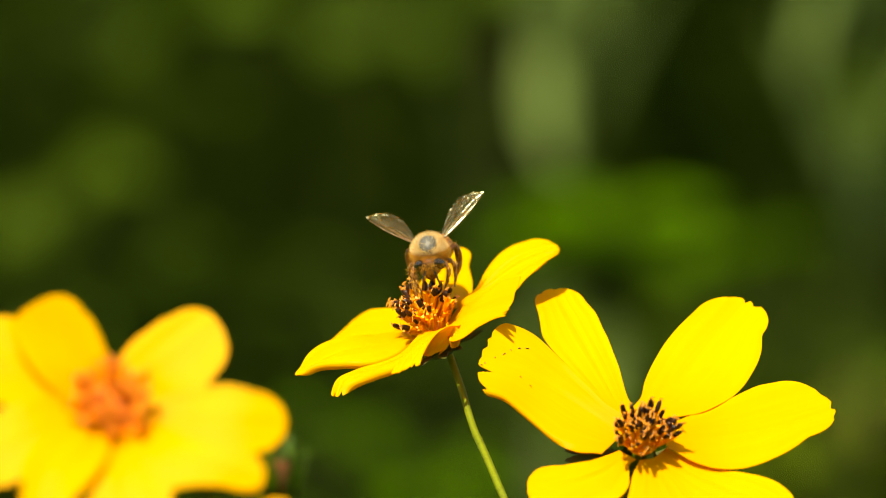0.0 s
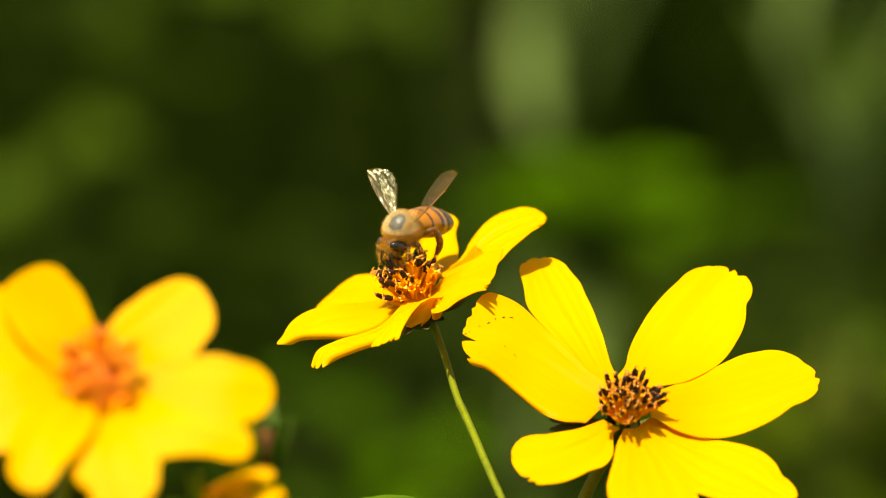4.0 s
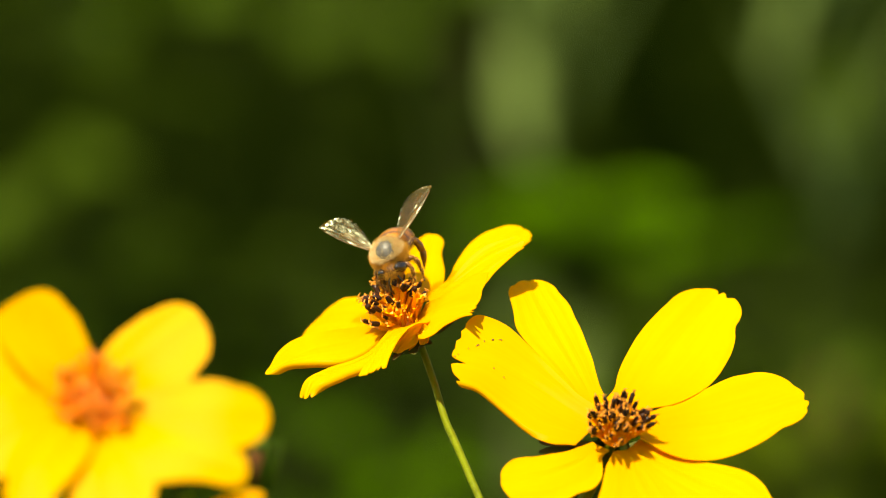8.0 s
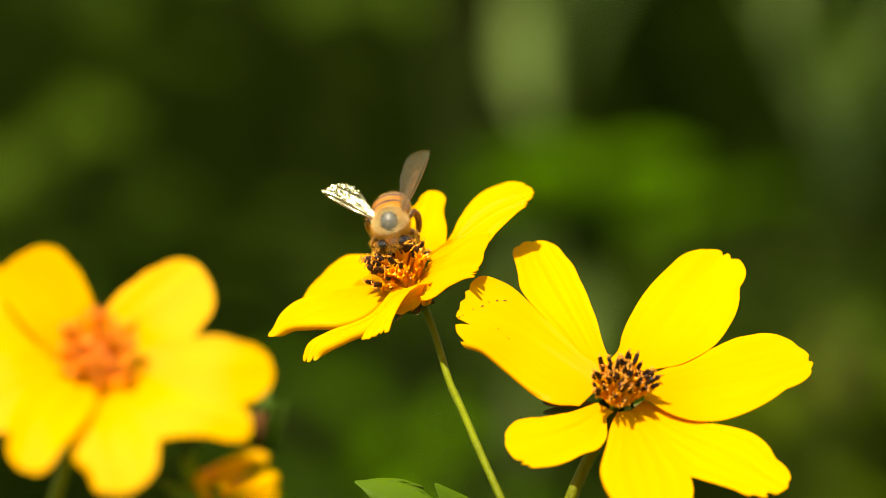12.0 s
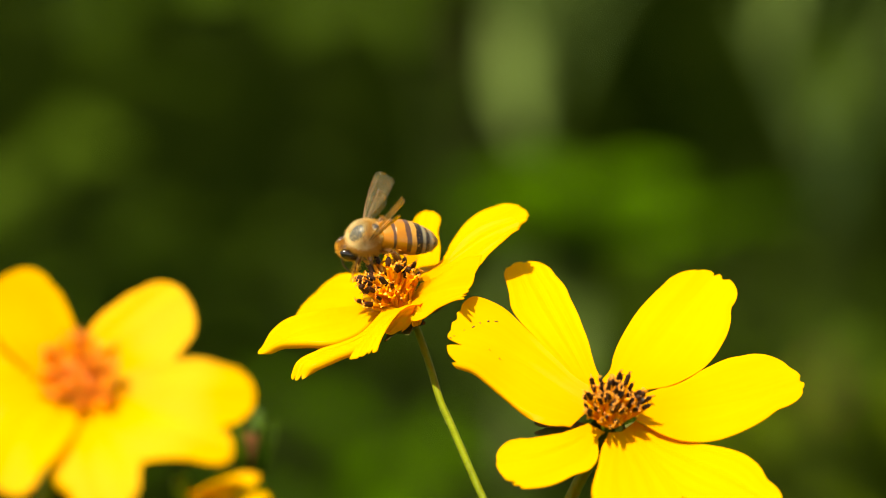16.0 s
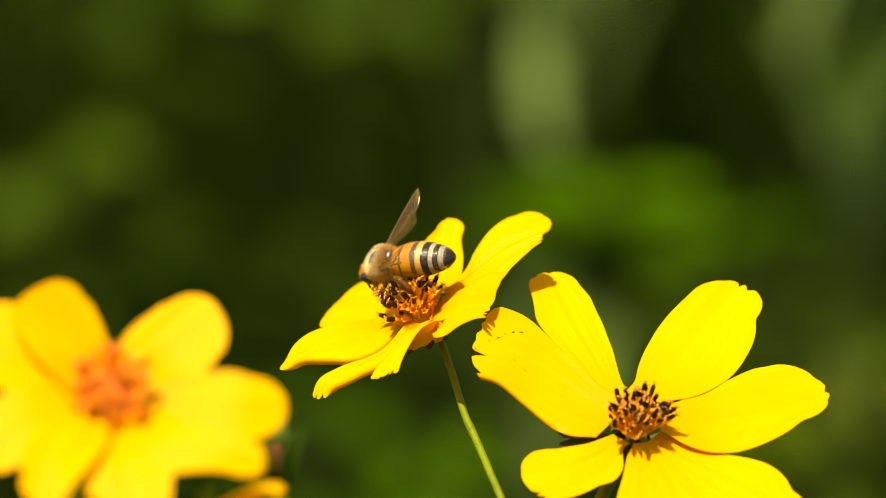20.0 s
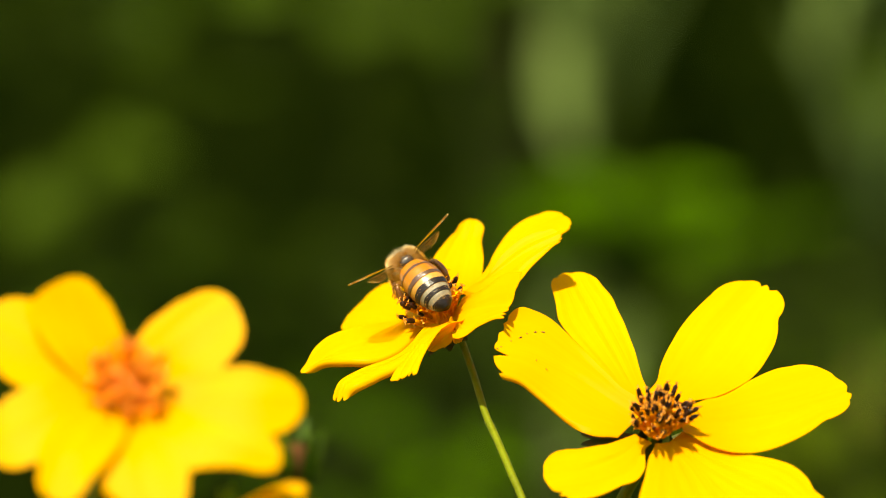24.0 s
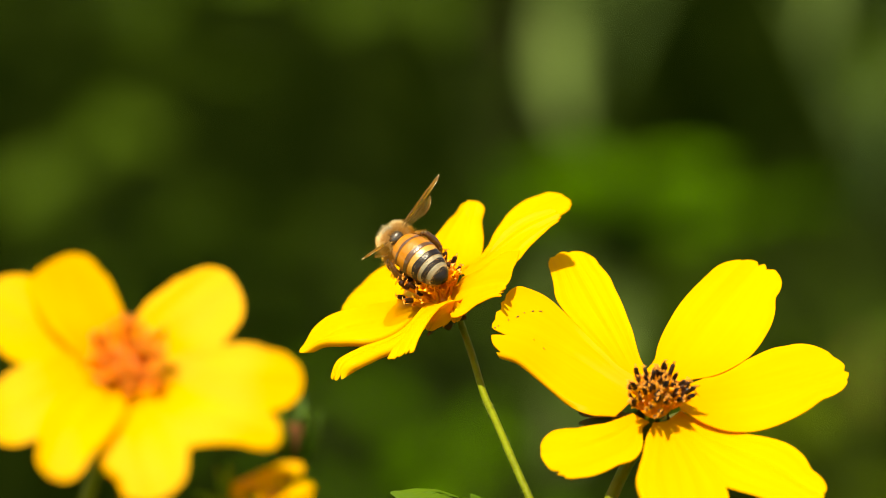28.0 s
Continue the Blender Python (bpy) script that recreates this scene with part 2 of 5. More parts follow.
def disc(parent, axis, centre, count, radius, splay, kinds, mats, seed, dome=1.0, grow=1.0, ripe=None):
    """The disc of a flower: florets set in a sunflower spiral on a low dome, each one a part; ripe names the side where the dark ones stand."""
    axis = Vector(axis).normalized()
    turn = axis.to_track_quat("Z", "Y").to_matrix()
    rnd = random.Random(seed)
    meshes = {}
    for k in range(6):
        kind = kinds[k % len(kinds)]
        me = floret_mesh("floret", kind, seed * 10 + k)
        for m in mats:
            me.materials.append(m)
        meshes[k] = me
    ring = [k for k in range(6) if kinds[k % len(kinds)] == "dark"] * 3 + list(range(6))
    core = [k for k in range(6) if kinds[k % len(kinds)] != "dark"] + list(range(6))
    pale = [k for k in range(6) if kinds[k % len(kinds)] == "closed"]
    for k in range(count):
        r = math.sqrt((k + 0.5) / count)
        q = k * 2.39996
        foot = Vector((math.cos(q) * r * radius, math.sin(q) * r * radius, dome * (1 - r * r)))
        lean = Vector((math.cos(q) * r * splay + rnd.uniform(-.6, .6), math.sin(q) * r * splay + rnd.uniform(-.6, .6), 1)).normalized()
        pick = ring if r > 0.62 else core
        if ripe is not None and (turn @ Vector((math.cos(q), math.sin(q), 0.0))).dot(Vector(ripe)) * r + rnd.uniform(-.25, .25) < -0.30:
            pick = pale
        ob = new("floret", meshes[rnd.choice(pick)])
        ob.parent = parent
        rot = (turn @ lean.to_track_quat("Z", "Y").to_matrix() @ Matrix.Rotation(rnd.uniform(0, 6.28), 3, "Z")).to_4x4()
        size = grow * (1.0 + 0.15 * (1 - r)) * rnd.uniform(0.62, 1.14)
        ob.matrix_local = Matrix.Translation((Vector(centre) + turn @ foot) * MM) @ rot @ Matrix.Diagonal((size, size, size, 1))
    # the fleshy cushion on which the florets stand
    bm = bmesh.new()
    bmesh.ops.create_uvsphere(bm, u_segments=20, v_segments=10, radius=1)
    bmesh.ops.transform(bm, matrix=Matrix.Translation(Vector(centre)) @ turn.to_4x4() @ Matrix.Diagonal((radius * 0.9, radius * 0.9, min(1.3, dome + 0.3), 1)), verts=bm.verts)
    part("receptacle", bm, mats[0], parent)


def bracts(parent, axis, centre, count, length, radius, seed, drop=0.4):
    """The green cup below the petals: a bowl and narrow bracts."""
    axis = Vector(axis).normalized()
    turn = axis.to_track_quat("Z", "Y").to_matrix()
    rnd = random.Random(seed)
    bm = bmesh.new()
    rings = [(0.7, -3.4), (1.7, -3.0), (radius * 0.95, -1.6), (radius * 1.02, -0.3)]
    pts = []
    for r, z in rings:
        pts.append([bm.verts.new(Vector(centre) + turn @ Vector((r * math.cos(q), r * math.sin(q), z))) for q in (2 * math.pi * s / 16 for s in range(16))])
    for a, b in zip(pts, pts[1:]):
        for s in range(16):
            bm.faces.new((a[s], a[(s + 1) % 16], b[(s + 1) % 16], b[s]))
    bm.faces.new(pts[0][::-1])
    part("calyx", bm, BRACT, parent)
    for k in range(count):
        q = 2 * math.pi * k / count + rnd.uniform(-.12, .12)
        d = turn @ Vector((math.cos(q), math.sin(q), 0))
        b = Vector(centre) + d * radius * 0.6 - axis * 2.4
        m = b + d * length * 0.5 - axis * drop * 0.3
        t = b + d * length + axis * rnd.uniform(-1.2, 0.6) * drop
        petal(parent, b, m, t, 0.75, axis, 0.3, teeth=0, tooth=0, round_tip=0.5, peak=0.35, seed=seed + k, ripple=0.0, nu=8, nv=5, name="bract", stuff=BRACT)


def stalk(parent, points, radii, hairs=0, seed=3, hair_from=0.0, name="stem"):
    line = bend(points, 10)
    bm = bmesh.new()
    n = len(line)
    rr = [radii[0] + (radii[1] - radii[0]) * k / (n - 1) for k in range(n)]
    tube(bm, line, rr, 10)
    ob = part(name, bm, STEM, parent)
    if hairs:
        rnd = random.Random(seed)
        verts, faces = [], []
        for _ in range(hairs):
            k = rnd.uniform(hair_from, 1) * (n - 2)
            i = int(k)
            p = line[i].lerp(line[i + 1], k - i)
            d = (line[i + 1] - line[i]).normalized()
            q = Vector((rnd.gauss(0, 1), rnd.gauss(0, 1), rnd.gauss(0, 1)))
            q = (q - d * q.dot(d)).normalized()
            s = d.cross(q) * 0.035
            p = p + q * rr[i] * 0.95
            tip = p + (q + d * rnd.uniform(-.5, .2)) * rnd.uniform(.14, .32)
            b = len(verts)
            verts += [p - s, p + s, p + d * .06, tip]
            faces += [(b, b + 1, b + 3), (b + 1, b + 2, b + 3), (b + 2, b, b + 3)]
        tagged(raw_part("stem_hairs", verts, faces, STEM_HAIR, parent), "short pale hairs on the stem", kind="stuff")
    return ob


def ray(parent, midrib, face, cap, left, right, face_tip=None, cup=0.06, cuts=(), lean=0.0, hem=0.0, seed=1, ripple=0.07, nu=40, nv=37, marks=()):
    """A ray petal: a thin sheet swept along a bent midrib. left and right are the half widths of its two sides at even steps,
    cap the share of its length that the round tip takes, cuts the notches of the tip (place across, depth, width),
    hem the radius of a margin that is rolled under, negative for the right one, marks small dark bites (along, across, length, turn)."""
    line = bend(midrib, 16)
    run = [0.0]
    for p, q in zip(line, line[1:]):
        run.append(run[-1] + (q - p).length)
    f0, f1 = Vector(face).normalized(), Vector(face_tip or face).normalized()
    rnd = random.Random(seed)
    ph = [rnd.uniform(0, 6.28) for _ in range(4)]

    def rib(u):
        s = min(max(u, 0.0), 1.0) * run[-1]
        k = next((k for k in range(len(run) - 2) if run[k + 1] > s), len(run) - 2)
        return line[k].lerp(line[k + 1], (s - run[k]) / max(1e-6, run[k + 1] - run[k]))

    def width(u, sizes):
        x = min(u / (1 - cap), 0.9999) * (len(sizes) - 1)
        k = int(x)
        t = x - k
        a, b, c, d = sizes[max(k - 1, 0)], sizes[k], sizes[k + 1], sizes[min(k + 2, len(sizes) - 1)]
        return b + 0.5 * t * (c - a + t * (2 * a - 5 * b + 4 * c - d + t * (3 * (b - c) + d - a)))

    def at(i, v):
        reach = 1 - cap * (1 - math.sqrt(max(0.0, 1 - v * v))) - abs(lean) + lean * v
        reach -= sum(d * max(0.0, 1 - abs(v - p) / (1.6 * w)) for p, d, w in cuts)
        u = min(1.0, reach * i)
        c = rib(u)
        tan = (rib(u + 0.03) - rib(u - 0.03)).normalized()
        f = f0.lerp(f1, u)
        nrm = (f - tan * f.dot(tan)).normalized()
        w = width(u, left if v > 0 else right)
        out, fold = v, 0.0
        if hem and v * hem > 0:
            k = smooth(0.1, 0.35, u) * (1 - smooth(0.9, 1.0, u))
            a, edge = abs(v), max(0.3, 1 - abs(hem) / max(w, 0.1))
            q = max(0.0, a - 0.7) / 0.3 * radians(130)
            to = a / 0.7 * edge if a < 0.7 else edge + (1 - edge) * math.sin(q)
            out = math.copysign(a + (to - a) * k, v)
            fold = -abs(hem) * (1 - math.cos(q)) * k
        rise = cup * w * v * v * (0.4 + 0.6 * u) + fold
        groove = math.sin(v * 9.0 + ph[1]) + 0.6 * math.sin(v * 17.0 + ph[0] + u)
        rise += ripple * (0.55 * groove + 1.2 * math.sin(u * 5 + v * 2.5 + ph[2])) * smooth(0.0, 0.4, u) * (1 - v * v * 0.7)
        return c + tan.cross(nrm) * (w * out) + nrm * rise, nrm
    bm = bmesh.new()
    uvs = bm.loops.layers.uv.new("uv")
    along = bm.loops.layers.uv.new("along")
    ways = [math.sin(math.pi / 2 * (-1 + 2 * j / (nv - 1))) for j in range(nv)]
    grid = [[bm.verts.new(at(i / (nu - 1), v)[0]) for i in range(nu)] for v in ways]
    for j in range(nv - 1):
        for i in range(nu - 1):
            fc = bm.faces.new((grid[j][i], grid[j][i + 1], grid[j + 1][i + 1], grid[j + 1][i]))
            for lp, (a, b) in zip(fc.loops, ((i, j), (i + 1, j), (i + 1, j + 1), (i, j + 1))):
                lp[uvs].uv = (a / (nu - 1) + seed * 1.7, 0.5 + 0.5 * ways[b])
                lp[along].uv = (a / (nu - 1), 0.5 + 0.5 * ways[b])
    ob = part("petal", bm, PETAL, parent)
    sol = ob.modifiers.new("thickness", "SOLIDIFY")
    sol.thickness = 0.09 * MM
    sol.offset = 0
    ob.modifiers.new("crisp_rim", "EDGE_SPLIT").split_angle = radians(50)
    for i0, v0, i1, v1, w in marks:
        bm = bmesh.new()
        bite = []
        for k in range(7):
            q = k / 6
            p, n = at(i0 + (i1 - i0) * q, v0 + (v1 - v0) * q + 0.02 * math.sin(q * 5))
            bite.append(p + n * 0.09)
        tube(bm, bite, [w * 0.7 * (0.3 + math.sin(math.pi * k / 6)) for k in range(7)], 5)
        part("bite_mark", bm, PETAL_SCAR, ob, "dark nibbled mark")
    return ob


# ---- the blossom with the bee ----
def bee_flower():
    fl = thing("yellow_flower", (-3.9, 0.0, -4.6), "upright yellow tickseed blossom with a bee feeding on its disc", "flower", "yellow flowers")
    ax = (-0.40, -0.36, 0.84)
    hd = place(new("flower_head"), fl)
    ray(hd, [(1.1, 3.0, 2.8), (1.5, 8.0, 5.2), (2.1, 12.0, 7.9), (2.8, 15.0, 10.8)], (-0.10, -0.78, 0.62), 0.12, (2.9, 2.9, 3.1, 3.1, 3.0, 2.8, 2.4, 2.0, 2.0), (3.7, 3.7, 3.7, 3.7, 3.5, 3.2, 2.7, 2.1, 1.3), seed=3, cup=0.1)
    ray(hd, [(2.6, 1.0, 3.3), (6.0, 5.0, 5.7), (9.6, 9.0, 8.4), (14.8, 12.0, 10.9)], (-0.40, -0.72, 0.57), 0.12, (3.3, 4.0, 4.7, 4.6, 4.2, 3.8, 3.3, 2.6, 1.9), (0.4, 0.4, 0.4, 1.0, 1.8, 2.4, 3.0, 3.2, 2.8), seed=1, cup=0.06, cuts=((0.62, 0.03, 0.07), (0.3, 0.02, 0.05), (-0.3, 0.012, 0.05)))
    ray(hd, [(2.8, 0.0, 3.1), (6.3, 0.0, 5.5), (10.0, 0.7, 7.8), (14.3, 1.5, 9.6)], (-0.41, -0.69, 0.59), 0.08, (2.7, 2.7, 3.1, 3.6, 3.6, 2.9, 2.3, 1.6, 0.9), (0.4, 0.4, 0.2, 1.0, 1.7, 2.1, 2.3, 2.2, 1.9), seed=10, cup=0.05, cuts=((0.62, 0.04, 0.07), (0.2, 0.03, 0.06), (-0.3, 0.03, 0.06)))
    ray(hd, [(1.1, -1.0, 0.5), (3.6, -5.0, 1.4), (6.3, -8.0, 2.2), (9.4, -12.0, 2.8)], (-0.39, -0.61, 0.69), 0.03, (2.5, 2.5, 2.5, 4.1, 4.1, 3.2, 2.7, 2.2, 2.2), (3.0, 3.1, 3.2, 3.3, 3.9, 4.9, 4.9, 4.9, 4.9), seed=2, cup=0.06, lean=0.09, cuts=((0.55, 0.10, 0.06), (0.78, 0.07, 0.07), (0.15, 0.03, 0.05), (-0.45, 0.02, 0.1)))
    ray(hd, [(-1.7, 3.0, 0.6), (-5.1, 7.0, 0.6), (-8.6, 10.0, 0.4), (-12.2, 13.0, -0.5)], (-0.35, -0.38, 0.85), 0.2, (4.6, 4.6, 4.6, 4.6, 4.6, 4.8, 5.0, 5.3, 5.6), (5.0, 5.2, 5.3, 5.2, 5.1, 4.8, 4.3, 3.7, 3.7), seed=4, cup=0.08)
    ray(hd, [(-1.6, 0.0, -0.1), (-5.6, -3.0, -1.5), (-10.9, -5.0, -2.5), (-16.3, -6.0, -5.2)], (-0.35, -0.50, 0.80), 0.03, (2.5, 4.2, 5.0, 4.5, 4.2, 4.2, 4.1, 3.1, 0.7), (1.1, 1.1, 2.3, 3.6, 4.2, 3.7, 2.2, 0.5, 0.5), seed=5, cup=-0.05, hem=-0.5, cuts=())
    ray(hd, [(-0.2, -4.0, -0.1), (-2.6, -6.0, -2.3), (-5.6, -8.0, -3.9), (-8.5, -10.0, -4.9), (-10.6, -12.0, -6.0), (-11.4, -13.0, -8.0)], (-0.45, -0.55, 0.70), 0.04, (1.7, 1.6, 1.1, 0.6, 0.7, 1.0, 1.2, 1.2, 1.1), (2.0, 2.0, 1.3, 1.4, 1.8, 1.9, 2.2, 2.1, 1.1), seed=6, cup=-0.06, hem=-0.5, cuts=((-0.5, 0.04, 0.12), (0.3, 0.04, 0.1)))
    ray(hd, [(1.1, -5.0, 0.3), (-0.8, -10.0, -1.2), (-2.2, -14.0, -2.9), (-3.4, -17.0, -5.0)], (-0.50, -0.50, 0.70), 0.04, (2.6, 2.4, 2.2, 2.0, 1.9, 1.8, 1.9, 2.3, 2.3), (0.3, 0.3, 0.3, 0.5, 0.7, 0.9, 1.1, 1.3, 1.6), seed=7, cup=-0.05, cuts=((-0.6, 0.07, 0.08), (-0.25, 0.05, 0.1), (0.3, 0.03, 0.06)))
    ray(hd, [(2.6, -5.0, 0.0), (1.5, -6.5, -0.4), (0.1, -7.0, -1.5), (-1.2, -6.0, -3.0)], (0.11, -0.78, -0.61), 0.12, (1.0, 1.0, 1.0, 1.1, 1.1, 1.1, 0.8, 0.6, 0.5), (1.5, 3.5, 2.9, 1.5, 1.4, 1.3, 1.2, 1.0, 0.7), seed=8, cup=0.2)
    ray(hd, [(1.7, -5.0, 0.2), (2.1, -6.5, -0.6), (2.3, -7.0, -1.4), (2.3, -6.0, -2.1)], (0.12, -0.88, -0.47), 0.2, (2.2, 2.2, 2.0, 1.3, 0.6, 0.6, 0.6, 0.6, 0.6), (0.9, 0.9, 0.9, 0.9, 0.9, 1.0, 0.9, 0.6, 0.4), seed=9, cup=0.2)
    disc(hd, ax, (-0.2, 0.0, 0.4), 80, 2.1, 0.74, ["dark", "half", "dark", "dark", "closed", "dark"], [COROLLA, ANTHER, STIGMA], 5, 2.2, 0.95, (-0.55, 0.45, 0.75))
    bracts(hd, ax, (-0.2, 0.0, 0.1), 8, 2.6, 2.2, 21, 0.1)
    petal(hd, (2.3, 2.0, -1.4), (4.3, 2.0, -0.4), (5.8, 2.0, 0.3), 0.6, (-0.3, -0.5, 0.8), 0.2, teeth=0, tooth=0, round_tip=.5, nu=8, nv=5, name="bract", stuff=BRACT, seed=40)
    stalk(fl, [(0.9, 1.0, -0.3), (1.5, 1.0, -1.5), (3.2, -1.0, -6.1), (4.8, -5.0, -11.2), (6.0, -8.0, -13.8), (8.2, -14.0, -18.8), (10.5, -18.0, -23.8), (12.8, -20.0, -28.8), (15.6, -22.0, -35.8), (18.1, -24.0, -47.2), (22.8, -27.0, -75.6), (25.8, -30.0, -144.8), (27.2, -20.0, -353.6), (27.9, -10.0, -707.3)], (0.42, 0.48), 800, 4, 0.25)
    return fl


def open_flower():
    fl = thing("yellow_flower", (19.9, -18.0, -17.5), "wide open yellow tickseed blossom with nibbled petals and a dark disc", "flower", "yellow flowers")
    ax = (0.05, -0.66, 0.75)
    hd = place(new("flower_head"), fl)
    ray(hd, [(-1.8, 4.0, 3.6), (-4.4, 10.0, 8.4), (-7.2, 16.5, 13.6), (-9.4, 22.0, 18.1)], (0.08, -0.66, 0.75), 0.13, (1.7, 1.7, 2.1, 2.6, 2.9, 3.2, 3.3, 3.4, 2.9), (1.3, 1.7, 2.1, 2.7, 3.3, 3.9, 4.1, 3.5, 3.1), seed=11, cup=0.08, cuts=((-0.55, 0.012, 0.1), (0.1, 0.008, 0.1)))
    ray(hd, [(-1.9, 0.5, 1.4), (-5.9, 2.5, 3.9), (-10.1, 4.0, 6.4), (-14.3, 4.5, 8.4), (-18.3, 4.5, 9.4)], (-0.05, -0.75, 0.66), 0.13, (2.3, 2.3, 2.3, 2.8, 3.3, 4.0, 4.9, 5.9, 6.4), (3.8, 5.3, 5.7, 5.5, 5.2, 4.9, 4.5, 4.1, 4.1), seed=12, cup=0.10, hem=-0.5, cuts=((-0.18, 0.10, 0.07), (-0.72, 0.05, 0.06), (0.2, 0.015, 0.05), (0.45, 0.03, 0.06), (0.66, 0.02, 0.05)),
        marks=((0.79, 0.63, 0.805, 0.65, .07), (0.81, 0.55, 0.82, 0.57, .09), (0.865, 0.44, 0.87, 0.49, .06), (0.86, 0.34, 0.875, 0.33, .08), (0.975, -0.06, 0.985, 0.0, .10), (0.96, 0.03, 0.965, 0.06, .06), (0.73, -0.08, 0.735, -0.04, .06), (0.70, -0.17, 0.705, -0.14, .05), (0.92, 0.2, 0.925, 0.23, .05)))
    ray(hd, [(-1.2, -1.0, -1.0), (-4.1, -4.0, -3.1), (-8.0, -6.0, -4.5), (-12.7, -7.0, -5.2)], (0.00, -0.66, 0.75), 0.2, (1.3, 1.8, 2.3, 2.7, 3.1, 3.4, 3.6, 3.9, 3.9), (1.1, 1.1, 2.1, 3.4, 4.1, 3.9, 4.2, 4.4, 4.3), seed=13, cup=0.06, cuts=((-0.66, 0.07, 0.06), (-0.85, 0.05, 0.05), (0.3, 0.01, 0.1)))
    ray(hd, [(1.0, -2.0, -1.4), (1.9, -7.0, -5.4), (2.9, -12.5, -10.3), (4.0, -18.0, -15.1)], (0.00, -0.66, 0.75), 0.13, (1.0, 2.1, 2.9, 3.7, 4.4, 4.4, 3.9, 3.4, 3.4), (1.9, 1.9, 3.0, 3.9, 4.7, 5.3, 5.4, 4.9, 4.9), seed=14, cup=0.05, hem=0.5, cuts=((0.2, 0.02, 0.1),))
    ray(hd, [(2.1, -1.0, -1.0), (7.4, -4.5, -3.9), (12.7, -7.5, -6.4), (18.6, -11.5, -9.8)], (0.05, -0.66, 0.75), 0.17, (1.5, 2.3, 3.2, 4.0, 4.9, 5.6, 5.3, 4.7, 4.1), (1.7, 1.7, 1.9, 2.7, 3.5, 4.3, 4.7, 4.2, 3.0), seed=15, cup=0.05, cuts=((0.45, 0.05, 0.07), (0.8, 0.03, 0.06), (-0.35, 0.012, 0.1)))
    ray(hd, [(2.8, 0.0, 1.2), (8.4, 1.5, 1.5), (14.9, 2.5, 2.5), (22.6, 4.5, 4.5)], (-0.05, -0.66, 0.75), 0.22, (2.1, 4.5, 5.9, 6.5, 6.7, 6.4, 5.7, 4.8, 3.8), (2.4, 2.4, 3.1, 3.9, 4.7, 5.4, 6.0, 6.3, 6.1), seed=16, cup=0.05, cuts=((0.05, 0.03, 0.07), (0.45, 0.015, 0.09), (-0.4, 0.012, 0.1)))
    ray(hd, [(1.4, 4.0, 3.6), (5.1, 9.5, 7.7), (9.3, 15.0, 12.3), (13.6, 20.0, 16.8)], (-0.08, -0.66, 0.75), 0.2, (2.3, 5.1, 6.5, 7.3, 7.5, 7.3, 6.9, 6.1, 4.9), (2.3, 2.3, 3.1, 3.7, 4.1, 4.4, 4.5, 4.4, 4.2), seed=17, cup=0.06, cuts=((-0.02, 0.035, 0.05), (0.22, 0.02, 0.06), (0.3, 0.035, 0.05), (-0.5, 0.01, 0.08)))
    disc(hd, ax, (0.3, -1.0, 0.6), 84, 2.1, 0.62, ["dark", "half", "dark", "dark", "half", "dark"], [COROLLA, ANTHER, STIGMA], 16, 1.5, 0.84)
    bracts(hd, ax, (0.1, 0.8, -0.8), 8, 4.0, 2.0, 22)
    for k, (m, t) in enumerate((((-5.2, 4.0, -1.4), (-8.3, 5.0, -1.8)), ((-5.8, 4.0, -0.7), (-8.3, 5.0, -0.6)))):
        petal(hd, (-2.0, 3.0, -0.8), m, t, 0.8, (0.0, -0.7, 0.7), 0.2, teeth=0, tooth=0, round_tip=.4, nu=10, nv=7, name="bract", stuff=BRACT, seed=41 + k)
    stalk(fl, [(0.1, 2.0, -0.3), (-0.8, 4.0, -3.2), (-3.2, 5.0, -7.5), (-5.1, 4.0, -11.7), (-6.9, 3.0, -16.9), (-8.5, 0.0, -25.1), (-10.5, -4.0, -44.1), (-12.2, -10.0, -119.7), (-13.7, 0.0, -684.7)], (0.65, 0.95), 500, 5, 0.2)
    return fl


